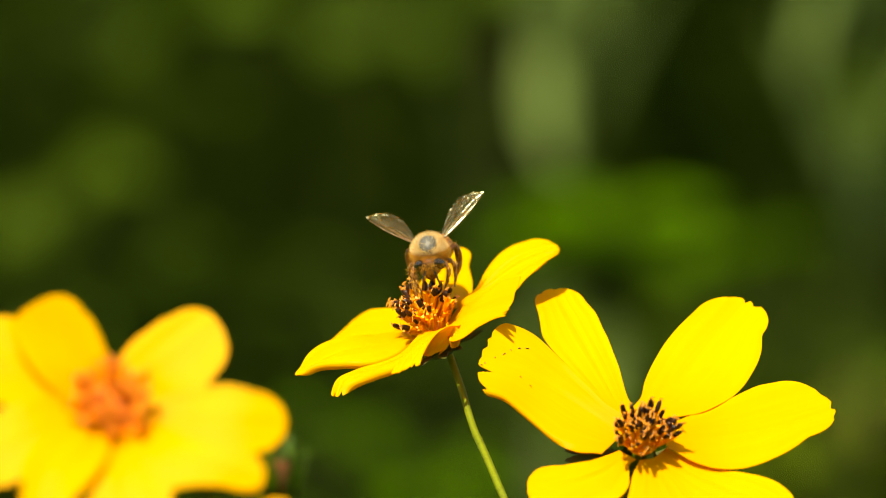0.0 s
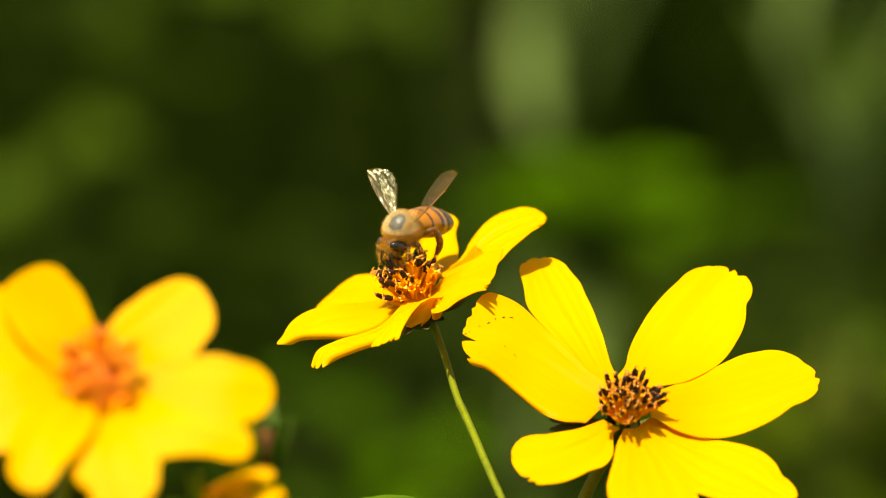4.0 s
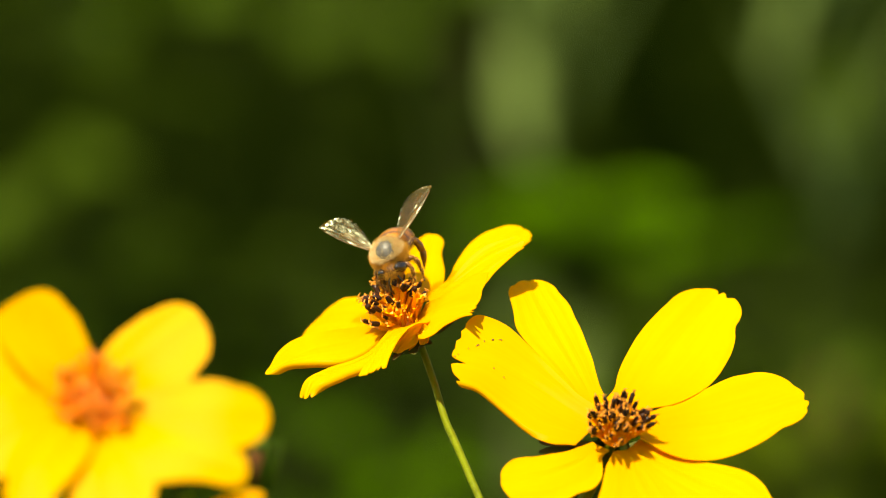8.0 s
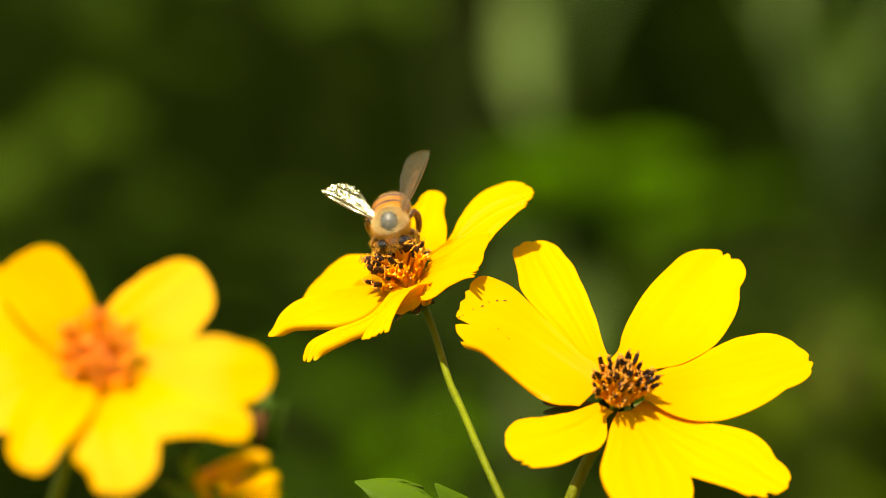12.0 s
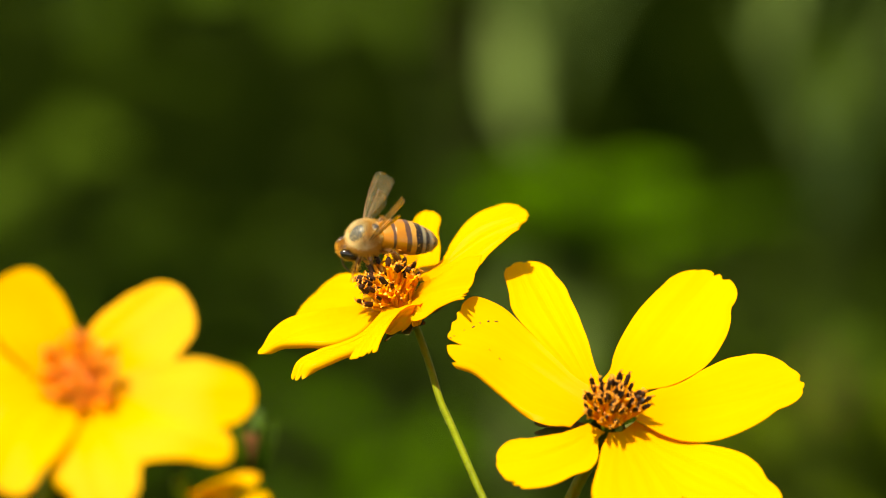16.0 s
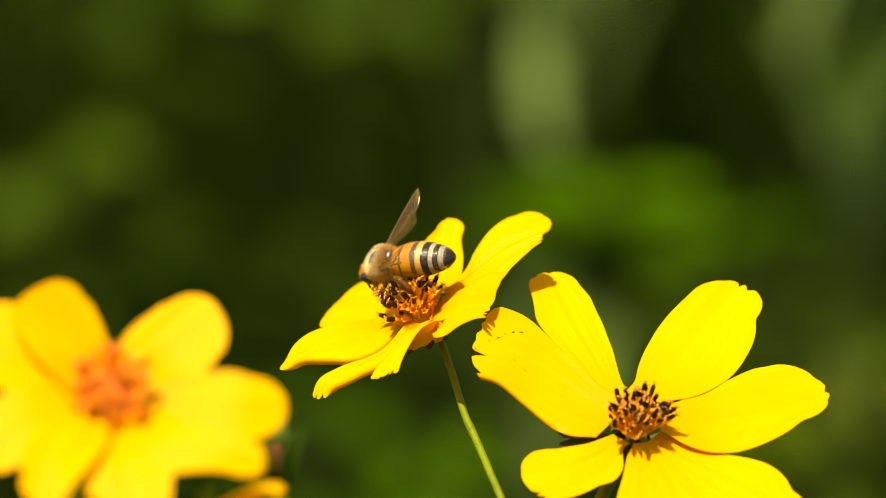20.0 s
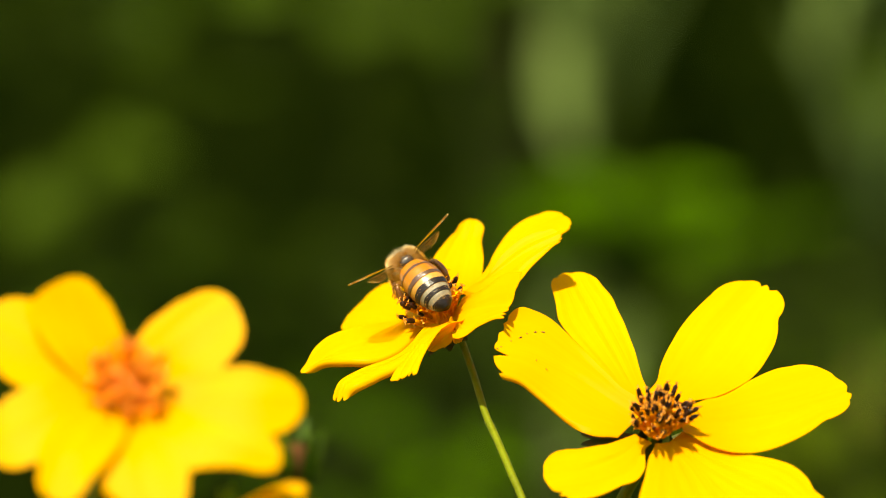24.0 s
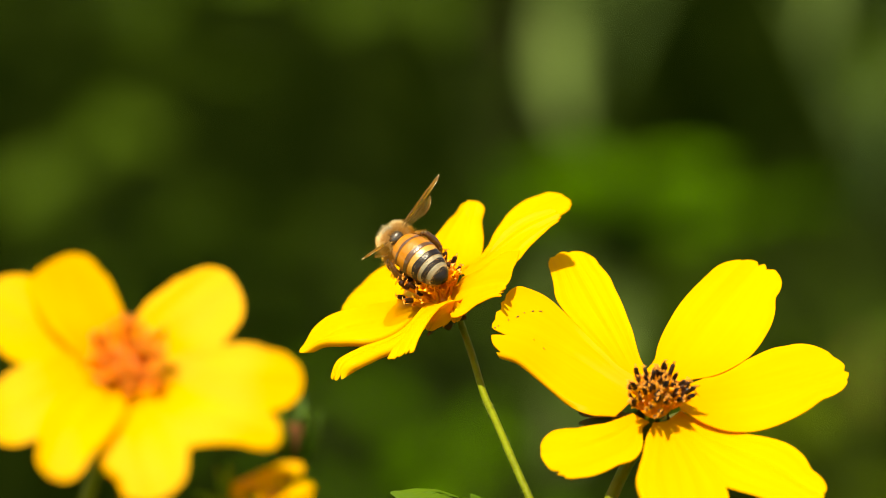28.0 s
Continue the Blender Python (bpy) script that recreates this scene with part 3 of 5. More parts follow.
def near_flower():
    fl = thing("yellow_flower", (-35.4, -80.0, -11.5), "fully open yellow tickseed blossom with a bright orange disc", "flower", "yellow flowers")
    ax = (0.05, -0.92, 0.38)
    hd = place(new("flower_head"), fl)
    ray(hd, [(-1.4, -1.0, 1.7), (-3.4, 0.0, 5.0), (-5.2, 1.0, 8.1), (-6.6, 2.0, 11.3)], (-0.04, -0.84, 0.54), 0.24, (2.2, 2.2, 2.6, 2.9, 3.1, 3.2, 3.3, 3.2, 2.8), (3.2, 3.5, 3.9, 4.2, 4.5, 4.7, 4.8, 4.9, 4.9), seed=31)
    ray(hd, [(1.3, 0.0, 2.0), (3.7, 2.0, 4.2), (6.7, 3.5, 6.7), (10.4, 4.5, 9.2)], (-0.04, -0.84, 0.54), 0.26, (3.6, 4.4, 5.0, 5.5, 5.8, 6.1, 6.1, 6.0, 5.6), (2.2, 2.2, 2.7, 3.1, 3.3, 3.3, 3.2, 3.2, 2.9), seed=32)
    ray(hd, [(2.6, -2.0, -0.8), (7.3, -3.0, -1.0), (12.7, -4.0, -1.2), (18.1, -4.0, -1.7)], (-0.04, -0.84, 0.54), 0.22, (2.3, 2.3, 2.8, 3.3, 3.7, 4.1, 4.2, 4.2, 3.7), (2.1, 2.1, 2.7, 3.2, 3.6, 3.9, 4.1, 3.9, 3.5), seed=33)
    ray(hd, [(2.5, -4.0, -2.1), (6.5, -7.5, -4.3), (11.0, -9.5, -5.9), (15.9, -10.5, -7.5)], (-0.04, -0.84, 0.54), 0.2, (2.0, 2.0, 2.6, 3.2, 3.7, 3.8, 2.8, 2.0, 1.5), (1.9, 1.9, 2.2, 2.4, 2.6, 2.8, 3.0, 3.2, 3.2), seed=34)
    ray(hd, [(1.1, -5.0, -2.6), (1.9, -9.0, -6.4), (2.8, -12.0, -10.1), (3.9, -14.0, -13.1)], (-0.04, -0.84, 0.54), 0.24, (1.3, 1.9, 2.4, 2.9, 3.4, 3.9, 4.2, 4.0, 3.0), (1.9, 1.9, 2.5, 3.1, 3.6, 4.1, 4.5, 4.5, 4.1), seed=35, hem=0.5)
    ray(hd, [(-0.8, -5.0, -2.1), (-3.0, -9.0, -5.2), (-4.8, -12.0, -8.4), (-5.4, -14.0, -11.1)], (-0.04, -0.84, 0.54), 0.24, (2.9, 3.3, 3.6, 3.9, 4.2, 4.3, 4.4, 4.1, 3.3), (2.2, 2.2, 2.5, 2.7, 2.8, 2.7, 2.6, 2.4, 2.1), seed=36)
    ray(hd, [(-2.7, -2.0, -0.5), (-7.0, -4.0, -2.1), (-11.3, -5.0, -4.0), (-14.4, -5.0, -5.7)], (-0.04, -0.84, 0.54), 0.26, (2.3, 3.0, 3.4, 3.7, 3.8, 3.9, 3.8, 3.7, 3.3), (2.7, 2.7, 3.2, 3.7, 4.2, 4.5, 4.7, 4.8, 4.7), seed=37)
    ray(hd, [(-2.8, -1.0, 1.1), (-7.3, 0.0, 3.6), (-11.9, 1.0, 5.8), (-15.0, 2.0, 7.8)], (-0.04, -0.84, 0.54), 0.26, (1.8, 2.3, 2.7, 3.1, 3.5, 3.8, 4.1, 4.2, 4.2), (2.2, 3.2, 3.9, 4.5, 4.9, 5.2, 5.2, 4.8, 3.9), seed=38)
    disc(hd, (0.0, -0.92, 0.38), (0.2, -3.0, 0.3), 110, 2.9, 0.75, ["half", "closed", "half"], [YOUNG, COROLLA, YOUNG], 7, 0.5, 0.82)
    bracts(hd, ax, (0.1, 1.0, -0.4), 8, 4.5, 2.0, 23)
    stalk(fl, [(-0.1, 1.0, -0.0), (-1.9, 9.0, -4.9), (-3.9, 11.0, -10.9), (-5.3, 11.0, -15.6), (-6.1, 10.0, -21.4), (-7.2, 9.0, -33.1), (-9.2, 5.0, -114.4), (-9.5, -5.0, -609.9)], (0.7, 1.0), 300, 6, 0.2)
    return fl


BEE_FLOWER = bee_flower()
open_flower()
NEAR_FLOWER = near_flower()


# ---- the honey bee: forward along x, up along z ----
FUZZ = material("tawny_fuzz", (0.70, 0.36, 0.035), 0.8, (0.50, 0.23, 0.016), 700, 0.8, through_light=0.35, through_colour=(0.6, 0.33, 0.08))
PALE_FUZZ = material("pale_fuzz", (0.66, 0.38, 0.07), 0.8, (0.56, 0.29, 0.05), 700, 0.8, through_light=0.35)
SUNLIT_CREAM_FUZZ = material("sunlit_cream_fuzz", (0.86, 0.74, 0.46), 0.8, (0.74, 0.58, 0.30), 700, 0.8, through_light=0.35)
SKIN = material("brown_skin", (0.075, 0.034, 0.008), 0.6, (0.035, 0.015, 0.005), 1500, 0.8, 0.4)
CHITIN = material("dark_chitin", (0.022, 0.015, 0.010), 0.38, (0.05, 0.032, 0.02), 1500, 0.7, 0.3, coat=0.1)
SCUTUM = material("grey_black_scutum", (0.060, 0.057, 0.050), 0.46, (0.035, 0.032, 0.028), 1800, 0.6, 0.35, spec=0.38)
AMBER = material("amber_chitin", (0.34, 0.128, 0.008), 0.3, (0.23, 0.072, 0.005), 900, 0.8, 0.25, through_light=0.15, coat=0.08, spec=0.35)
TAN = material("tan_band", (0.34, 0.165, 0.022), 0.4, (0.25, 0.105, 0.010), 1500, 0.8, 0.3)
PALE_BAND = material("pale_hair_band", (0.19, 0.155, 0.088), 0.55, (0.08, 0.062, 0.034), 2500, 0.8, 0.5)
BROWN_BAND = material("brown_band", (0.06, 0.022, 0.005), 0.3, (0.03, 0.012, 0.004), 1500, 0.7, 0.3, coat=0.2)
BLACK_BAND = material("black_band", (0.008, 0.006, 0.005), 0.28, (0.018, 0.011, 0.007), 1500, 0.7, 0.3, coat=0.0, spec=0.2)
EYE = material("black_eye", (0.007, 0.005, 0.004), 0.16, (0.012, 0.008, 0.006), 3000, 0.6, 0.1, 8000, spec=0.4)
LEG = material("brown_leg", (0.20, 0.07, 0.010), 0.28, (0.05, 0.018, 0.005), 1200, 0.9, 0.3, through_light=0.1)
POLLEN = material("orange_pollen", (0.80, 0.34, 0.02), 0.9, (0.65, 0.22, 0.01), 2500, 0.8, 0.8)
VEIN = material("wing_vein", (0.13, 0.060, 0.008), 0.5, scale=1500)


def wing_material():
    """A thin film: it lets most light pass, tints what shines through it amber and glints where it is creased."""
    m = bpy.data.materials.new("wing_membrane")
    m.use_nodes = True
    n, l = m.node_tree.nodes, m.node_tree.links
    n.remove(n["Principled BSDF"])
    tex = n.new("ShaderNodeTexNoise")
    tex.inputs["Scale"].default_value = 520
    co = n.new("ShaderNodeTexCoord")
    crease = n.new("ShaderNodeMapping")
    crease.inputs["Scale"].default_value = (0.35, 1.3, 1)
    l.new(co.outputs["Object"], crease.inputs[0])
    l.new(crease.outputs[0], tex.inputs["Vector"])
    tex.inputs["Detail"].default_value = 3
    bp = n.new("ShaderNodeBump")
    bp.inputs["Strength"].default_value = 1.0
    bp.inputs["Distance"].default_value = 0.0004
    l.new(tex.outputs[0], bp.inputs["Height"])
    shine = n.new("ShaderNodeBsdfGlossy")
    shine.inputs["Color"].default_value = (0.38, 0.42, 0.30, 1)
    shine.inputs["Roughness"].default_value = 0.22
    l.new(bp.outputs[0], shine.inputs["Normal"])
    pale = n.new("ShaderNodeBsdfDiffuse")
    pale.inputs[0].default_value = (0.10, 0.085, 0.02, 1)
    tr = n.new("ShaderNodeBsdfTranslucent")
    tr.inputs[0].default_value = (0.56, 0.29, 0.006, 1)
    body = n.new("ShaderNodeMixShader")
    body.inputs[0].default_value = 0.72
    l.new(pale.outputs[0], body.inputs[1])
    l.new(tr.outputs[0], body.inputs[2])
    film_mix = n.new("ShaderNodeMixShader")
    film_mix.inputs[0].default_value = 0.70
    l.new(shine.outputs[0], film_mix.inputs[1])
    l.new(body.outputs[0], film_mix.inputs[2])
    tp = n.new("ShaderNodeBsdfTransparent")
    tp.inputs[0].default_value = (0.88, 0.83, 0.66, 1)
    mx = n.new("ShaderNodeMixShader")
    mx.inputs[0].default_value = 0.34
    l.new(tp.outputs[0], mx.inputs[1])
    l.new(film_mix.outputs[0], mx.inputs[2])
    l.new(mx.outputs[0], n["Material Output"].inputs[0])
    return m


WING = wing_material()


def ball(bm, centre, radii, turn=(0, 0, 0), seg=24, rings=14, mat=0):
    made = bmesh.ops.create_uvsphere(bm, u_segments=seg, v_segments=rings, radius=1)
    m = Matrix.Translation(centre) @ Euler([radians(a) for a in turn]).to_matrix().to_4x4() @ Matrix.Diagonal((*radii, 1))
    bmesh.ops.transform(bm, matrix=m, verts=made["verts"])
    for v in made["verts"]:
        for f in v.link_faces:
            f.material_index = mat


def fuzz(parent, name, centre, radii, count, length, mat, seed, keep, sweep=(-0.4, 0, 0.1), thick=0.035, turn=(0, 0, 0)):
    """Many short hairs standing out from a rounded body; keep(direction) says where they grow."""
    rnd = random.Random(seed)
    rot = Euler([radians(a) for a in turn]).to_matrix()
    verts, faces = [], []
    centre = Vector(centre)
    while len(verts) < count * 4:
        d = Vector((rnd.gauss(0, 1), rnd.gauss(0, 1), rnd.gauss(0, 1))).normalized()
        if rnd.random() > keep(d):
            continue
        p = centre + rot @ Vector((d.x * radii[0], d.y * radii[1], d.z * radii[2])) * 0.97
        nrm = (rot @ Vector((d.x / radii[0], d.y / radii[1], d.z / radii[2]))).normalized()
        way = (nrm + Vector(sweep) * 0.7 + Vector((rnd.gauss(0, .25), rnd.gauss(0, .25), rnd.gauss(0, .25)))).normalized()
        s = way.cross(Vector((rnd.gauss(0, 1), rnd.gauss(0, 1), 1))).normalized()
        q = way.cross(s)
        b = len(verts)
        verts += [p + s * thick, p - s * thick * .5 + q * thick * .87, p - s * thick * .5 - q * thick * .87, p + way * length * rnd.uniform(.55, 1.15)]
        faces += [(b, b + 1, b + 3), (b + 1, b + 2, b + 3), (b + 2, b, b + 3)]
    return tagged(raw_part(name, verts, faces, mat, parent), kind="stuff")


def abdomen(bee):
    """Six overlapping plates round a tapering body, each with a light front and a dark hind edge."""
    length = 7.5
    body = new("abdomen")
    body.parent = bee
    body.matrix_local = Matrix.Translation(Vector((-1.6, 0, -0.1)) * MM) @ pose(0, 0, 0, 0, -20, 0)
    def radius(s):
        return 2.1 * math.sqrt(max(0.02, 1 - abs((s - 0.42) / 0.595) ** (2.25 if s < 0.42 else 1.5)))
    def centre(s):
        return Vector((-length * s, 0, -0.8 * s ** 1.5))
    cuts = [0.0, 0.20, 0.46, 0.67, 0.81, 0.905, 1.0]
    fronts = [AMBER, AMBER, TAN, PALE_BAND, PALE_BAND, BLACK_BAND]
    backs = [BROWN_BAND, BROWN_BAND, BLACK_BAND, BLACK_BAND, BLACK_BAND, BLACK_BAND]
    share = [0.76, 0.68, 0.46, 0.46, 0.80, 0.6]
    for k in range(6):
        bm = bmesh.new()
        a, b = cuts[k], cuts[k + 1]
        rings = []
        steps, split, round_ = 16, 8, 56
        for i in range(steps + 1):
            ring = []
            for m in range(round_):
                q = 2 * math.pi * m / round_
                # the colour changes at ring number split, which runs a little unevenly round the plate
                turn_at = min(0.92, share[k] + 0.035 * math.sin(3 * q + k) + 0.02 * math.sin(7 * q + 2 * k))
                t = turn_at * i / split if i <= split else turn_at + (1 - turn_at) * (i - split) / (steps - split)
                r = max(0.12, radius(min(a + (b - a) * t, 0.995))) * (1.0 + (0.030 * t ** 1.5 if k < 5 else 0.0))
                ring.append(bm.verts.new(centre(a + (b - a) * t) + Vector((0, r * 1.12 * math.cos(q), r * 0.86 * math.sin(q)))))
            rings.append(ring)
        for i in range(steps):
            for m in range(round_):
                f = bm.faces.new((rings[i][m], rings[i][(m + 1) % round_], rings[i + 1][(m + 1) % round_], rings[i + 1][m]))
                under = math.sin(2 * math.pi * (m + .5) / round_) < (-0.05 if k < 2 else -0.45)
                f.material_index = 0 if i < split or under and k < 5 else 1
        bm.faces.new(rings[0][::-1])
        bm.faces.new(rings[-1])
        part("abdomen_segment", bm, [fronts[k], backs[k]], body)
        if k < 5:
            s = (a + b) / 2
            fuzz(body, "abdomen_hair", centre(s), (0.45, radius(s) * 1.1, radius(s) * .85), 900, 0.40, FUZZ if k < 2 else PALE_FUZZ, 70 + k, lambda d: 1.0 if d.z < 0 else 0.35, (-1.9, 0, 0), 0.011)
    return body


def wing(bee, name, side, length, width, turn, root):
    """A clear wing with a stiff front edge and a few veins; its edge is a little frayed."""
    holder = new(name)
    holder.parent = bee
    holder.matrix_local = Matrix.Translation(Vector(root) * MM) @ turn
    bm = bmesh.new()
    nu, nv = 34, 11
    rnd = random.Random(int(length * 10))
    rows = []
    for i in range(nu):
        u = i / (nu - 1)
        w = width * (0.10 + 0.90 * math.sin(math.pi * min(1, 0.04 + 0.62 * u ** 0.9)) ** 1.6)
        if u > 0.76:
            w *= math.sqrt(max(0.05, 1 - ((u - 0.76) / 0.25) ** 2))
        fray = 1 + (rnd.uniform(-.07, .04) if u > .5 else 0) + (rnd.uniform(-.14, .05) if u > .72 else 0)
        jag = [0.04 * rnd.random() if i == nu - 1 else 0 for j in range(nv)]
        rows.append([bm.verts.new((u * length * (1 - .03 * abs(j / (nv - 1) - .4) - jag[j]), -side * (w * fray * j / (nv - 1) - 0.12 * width * math.sin(u * 3.0)),
                                   0.15 * math.sin(j * 2.2 + u * 4) * u + 0.25 * u * u)) for j in range(nv)])
    for a, b in zip(rows, rows[1:]):
        for j in range(nv - 1):
            bm.faces.new((a[j], a[j + 1], b[j + 1], b[j]))
    part("membrane", bm, WING, holder)
    bm = bmesh.new()
    def edge(u, j):
        return (u * length, -side * ((0.10 + 0.90 * math.sin(math.pi * min(1, 0.04 + 0.62 * u ** 0.9)) ** 1.6) * width * j - 0.12 * width * math.sin(u * 3.0)),
                0.15 * math.sin(j * 8 * 2.2 + u * 4) * u + 0.25 * u * u)
    for j, stop, r in ((0.0, 0.9, .07), (0.16, 0.88, .035), (0.42, 0.80, .03), (0.70, 0.62, .028)):
        tube(bm, [edge(stop * k / 12, j) for k in range(13)], [r * (1 - .05 * k) for k in range(13)], 5)
    for u, j0, j1 in ((0.45, 0.16, 0.42), (0.62, 0.16, 0.42), (0.78, 0.0, 0.42), (0.4, .42, .7), (0.58, .42, .7)):
        tube(bm, [edge(u, j0), edge(u + .03, (j0 + j1) / 2), edge(u + .02, j1)], .02, 4)
    part("veins", bm, VEIN, holder)
    return holder


def leg(bee, name, side, points, radii, pollen=False):
    """A jointed leg; each joint is a part."""
    holder = new(name)
    holder.parent = bee
    pts = [Vector((x, y * side, z)) for x, y, z in points]
    for joint, k in (("femur", 0), ("tibia", 1), ("tarsus", 2)):
        bm = bmesh.new()
        a, b = pts[k], pts[k + 1]
        m = a.lerp(b, .55) + Vector((0, .12 * side, .12))
        line = bend([a, m, b], 5)
        n = len(line)
        r0, r1 = radii[k], radii[k + 1]
        tube(bm, line, [0.98 * (r0 + (r1 - r0) * i / (n - 1)) * (1 + .35 * math.sin(math.pi * i / (n - 1))) for i in range(n)], 8)
        part(joint, bm, LEG, holder)
        if joint == "tarsus":
            bm = bmesh.new()
            for s in (-1, 1):
                tube(bm, [b, b + (b - a).normalized() * .35 + Vector((.12 * s, .1 * s, -.05))], [.07, .03], 5)
            part("claw", bm, CHITIN, holder)
    if pollen:
        bm = bmesh.new()
        ball(bm, pts[1].lerp(pts[2], .6) + Vector((0, .22 * side, .1)), (.75, .42, .55), (0, 20, 0), 16, 10)
        for v in bm.verts:
            v.co += noise.noise_vector(v.co * 2.5) * .14
        part("pollen_load", bm, POLLEN, holder, "lump of orange pollen")
    rnd = random.Random(len(name))
    verts, faces = [], []
    for k in range(3):
        a, b = pts[k], pts[k + 1]
        for _ in range(260 if k < 2 else 120):
            p = a.lerp(b, rnd.random())
            w = Vector((rnd.gauss(0, 1), rnd.gauss(0, 1), rnd.gauss(0, 1))).normalized()
            s = w.cross(Vector((0, 0, 1))).normalized() * .026
            i = len(verts)
            verts += [p - s, p + s, p + w * rnd.uniform(.45, .95)]
            faces.append((i, i + 1, i + 2))
    tagged(raw_part("leg_hair", verts, faces, FUZZ, holder), kind="stuff")
    return holder


WINGS = []


def wing_pose(s, hind, way):
    """How a wing stands on the bee: s is 1 for its left side, way the direction in which the pair points."""
    out = Vector(way).normalized()
    chord = Vector((-0.64, -0.46 * s, -0.24))
    chord = (chord - out * chord.dot(out)).normalized()
    chord = Matrix.Rotation(radians((-4 if hind else 29) * s), 3, out) @ chord
    if hind:
        out = (out + chord * 0.08).normalized()
        chord = (chord - out * chord.dot(out)).normalized()
    y = chord * -s
    root = Vector((-0.45, 1.36 * s, .84) if hind else (-0.05, 1.45 * s, 0.95))
    return Matrix.Translation(root * MM) @ Matrix((out, y, out.cross(y))).transposed().to_4x4()


def bare(d):
    """How densely hair grows on the back: thin on the plate in its middle and on the one behind it."""
    fore = d.x * 0.60 + d.z * 0.80
    hind = d.x * -0.78 + d.z * 0.62
    return min(1.0, max(0.03, (0.84 - fore) / 0.20)) * min(1.0, max(0.08, (0.93 - hind) / 0.12))


def honey_bee():
    bee = thing("honey_bee", (0, 0, 0), "honey bee with tawny fuzz and banded abdomen on the blossom", "bee")
    # thorax
    bm = bmesh.new()
    ball(bm, (0, 0, 0), (1.95, 1.76, 1.72))
    thorax = part("thorax", bm, SKIN, bee)
    bm = bmesh.new()
    ball(bm, (0.34, 0, 0.38), (1.72, 1.42, 1.46), (0, 30, 0), 24, 14)
    part("scutum", bm, SCUTUM, thorax, "bare grey-black plate on the back")
    bm = bmesh.new()
    ball(bm, (-1.15, 0, 0.95), (0.72, 1.0, 0.66), (0, -35, 0), 18, 10)
    part("scutellum", bm, CHITIN, thorax, "glossy black hind plate")
    fuzz(thorax, "thorax_fuzz", (0, 0, 0), (1.95, 1.76, 1.72), 6500, 0.95, FUZZ, 61, lambda d: 1.0 if d.z < 0.1 else bare(d) * (0.22 if d.x > 0.2 else 0.10), (-0.1, 0, 0.25), 0.022)
    # cream hairs on the upper side, sunlit brightness mixed into their colour
    fuzz(thorax, "collar_fuzz", (0.1, 0, 0.05), (1.95, 1.76, 1.72), 5200, 0.72, SUNLIT_CREAM_FUZZ, 62, lambda d: 0.0 if d.z < 0.05 else bare(d) * (1.0 if d.x > -.1 else .4), (0.1, 0, 0.3), 0.016)
    fuzz(thorax, "back_fuzz", (-0.05, 0, 0.02), (1.95, 1.76, 1.74), 3000, 0.72, PALE_FUZZ, 64, lambda d: bare(d) if d.z > 0.0 and d.x < 0.35 else 0.0, (-0.1, 0, 0.3), 0.017)
    # head
    head = new("head")
    head.parent = bee
    head.matrix_local = Matrix.Translation(Vector((1.6, 0, -0.35)) * MM) @ pose(0, 0, 0, 0, 32, 0) @ Matrix.Translation(Vector((-1.8, 0, 0.4)) * MM) @ Matrix.Diagonal((0.95, 0.95, 0.95, 1))
    bm = bmesh.new()
    ball(bm, (2.75, 0, -0.95), (0.85, 1.75, 1.55), (0, 35, 0))
    part("skull", bm, SKIN, head)
    bm = bmesh.new()
    ball(bm, (3.0, 0, -0.30), (0.68, 1.15, 0.74), (0, 20, 0), 20, 12)
    part("brow", bm, SKIN, head, "dark brow between the eyes")
    for s in (-1, 1):
        bm = bmesh.new()
        ball(bm, (2.95, 1.18 * s, -0.62), (0.72, 0.72, 1.28), (14 * s, 30, 0), 20, 14)
        part("eye", bm, EYE, head, "glossy black compound eye")
        bm = bmesh.new()
        tube(bm, bend([(3.3, .35 * s, -1.0), (3.9, .55 * s, -0.8), (4.3, .75 * s, -.95)], 4), .12, 7)
        tube(bm, bend([(4.3, .75 * s, -.95), (4.7, .95 * s, -1.7), (4.8, 1.1 * s, -3.0)], 6), .13, 7)
        part("antenna", bm, CHITIN, head)
        bm = bmesh.new()
        tube(bm, bend([(3.2, .6 * s, -2.0), (3.35, .4 * s, -2.5), (3.3, .1 * s, -2.9)], 4), [.25] * 4 + [.2] * 4 + [.08], 7)
        part("mandible", bm, AMBER, head)
    bm = bmesh.new()
    tube(bm, bend([(3.0, 0, -2.2), (3.05, 0, -3.2), (2.8, 0, -4.2)], 5), [.32, .3, .28, .26, .24, .2, .18, .16, .14, .12, .06], 8)
    part("tongue", bm, AMBER, head)
    fuzz(head, "face_fuzz", (2.75, 0, -0.95), (0.85, 1.75, 1.55), 1800, 0.6, FUZZ, 63, lambda d: (1.0 if d.z < -.1 else .7) if abs(d.y) < .62 else .04, (0.2, 0, 0.2), 0.028, (0, 35, 0))
    fuzz(head, "brow_fuzz", (3.0, 0, -0.30), (0.68, 1.0, 0.74), 350, 0.42, FUZZ, 65, lambda d: 1.0 if d.z > -.2 and abs(d.y) < .75 else .0, (0.2, 0, 0.3), 0.022, (0, 20, 0))
    # abdomen, waist
    abdomen(bee)
    # wings: front and hind pair, hooked together, held up and out in a V
    for s in (1, -1):
        for name, length, width in (("forewing", 8.4, 2.9), ("hindwing", 5.7, 1.6)):
            ob = wing(bee, name, s, length, width, Matrix.Identity(4), (0, 0, 0))
            ob.matrix_local = wing_pose(s, name == "hindwing", (-0.57, 0.68 * s, 0.5))
            WINGS.append((ob, s, name == "hindwing"))
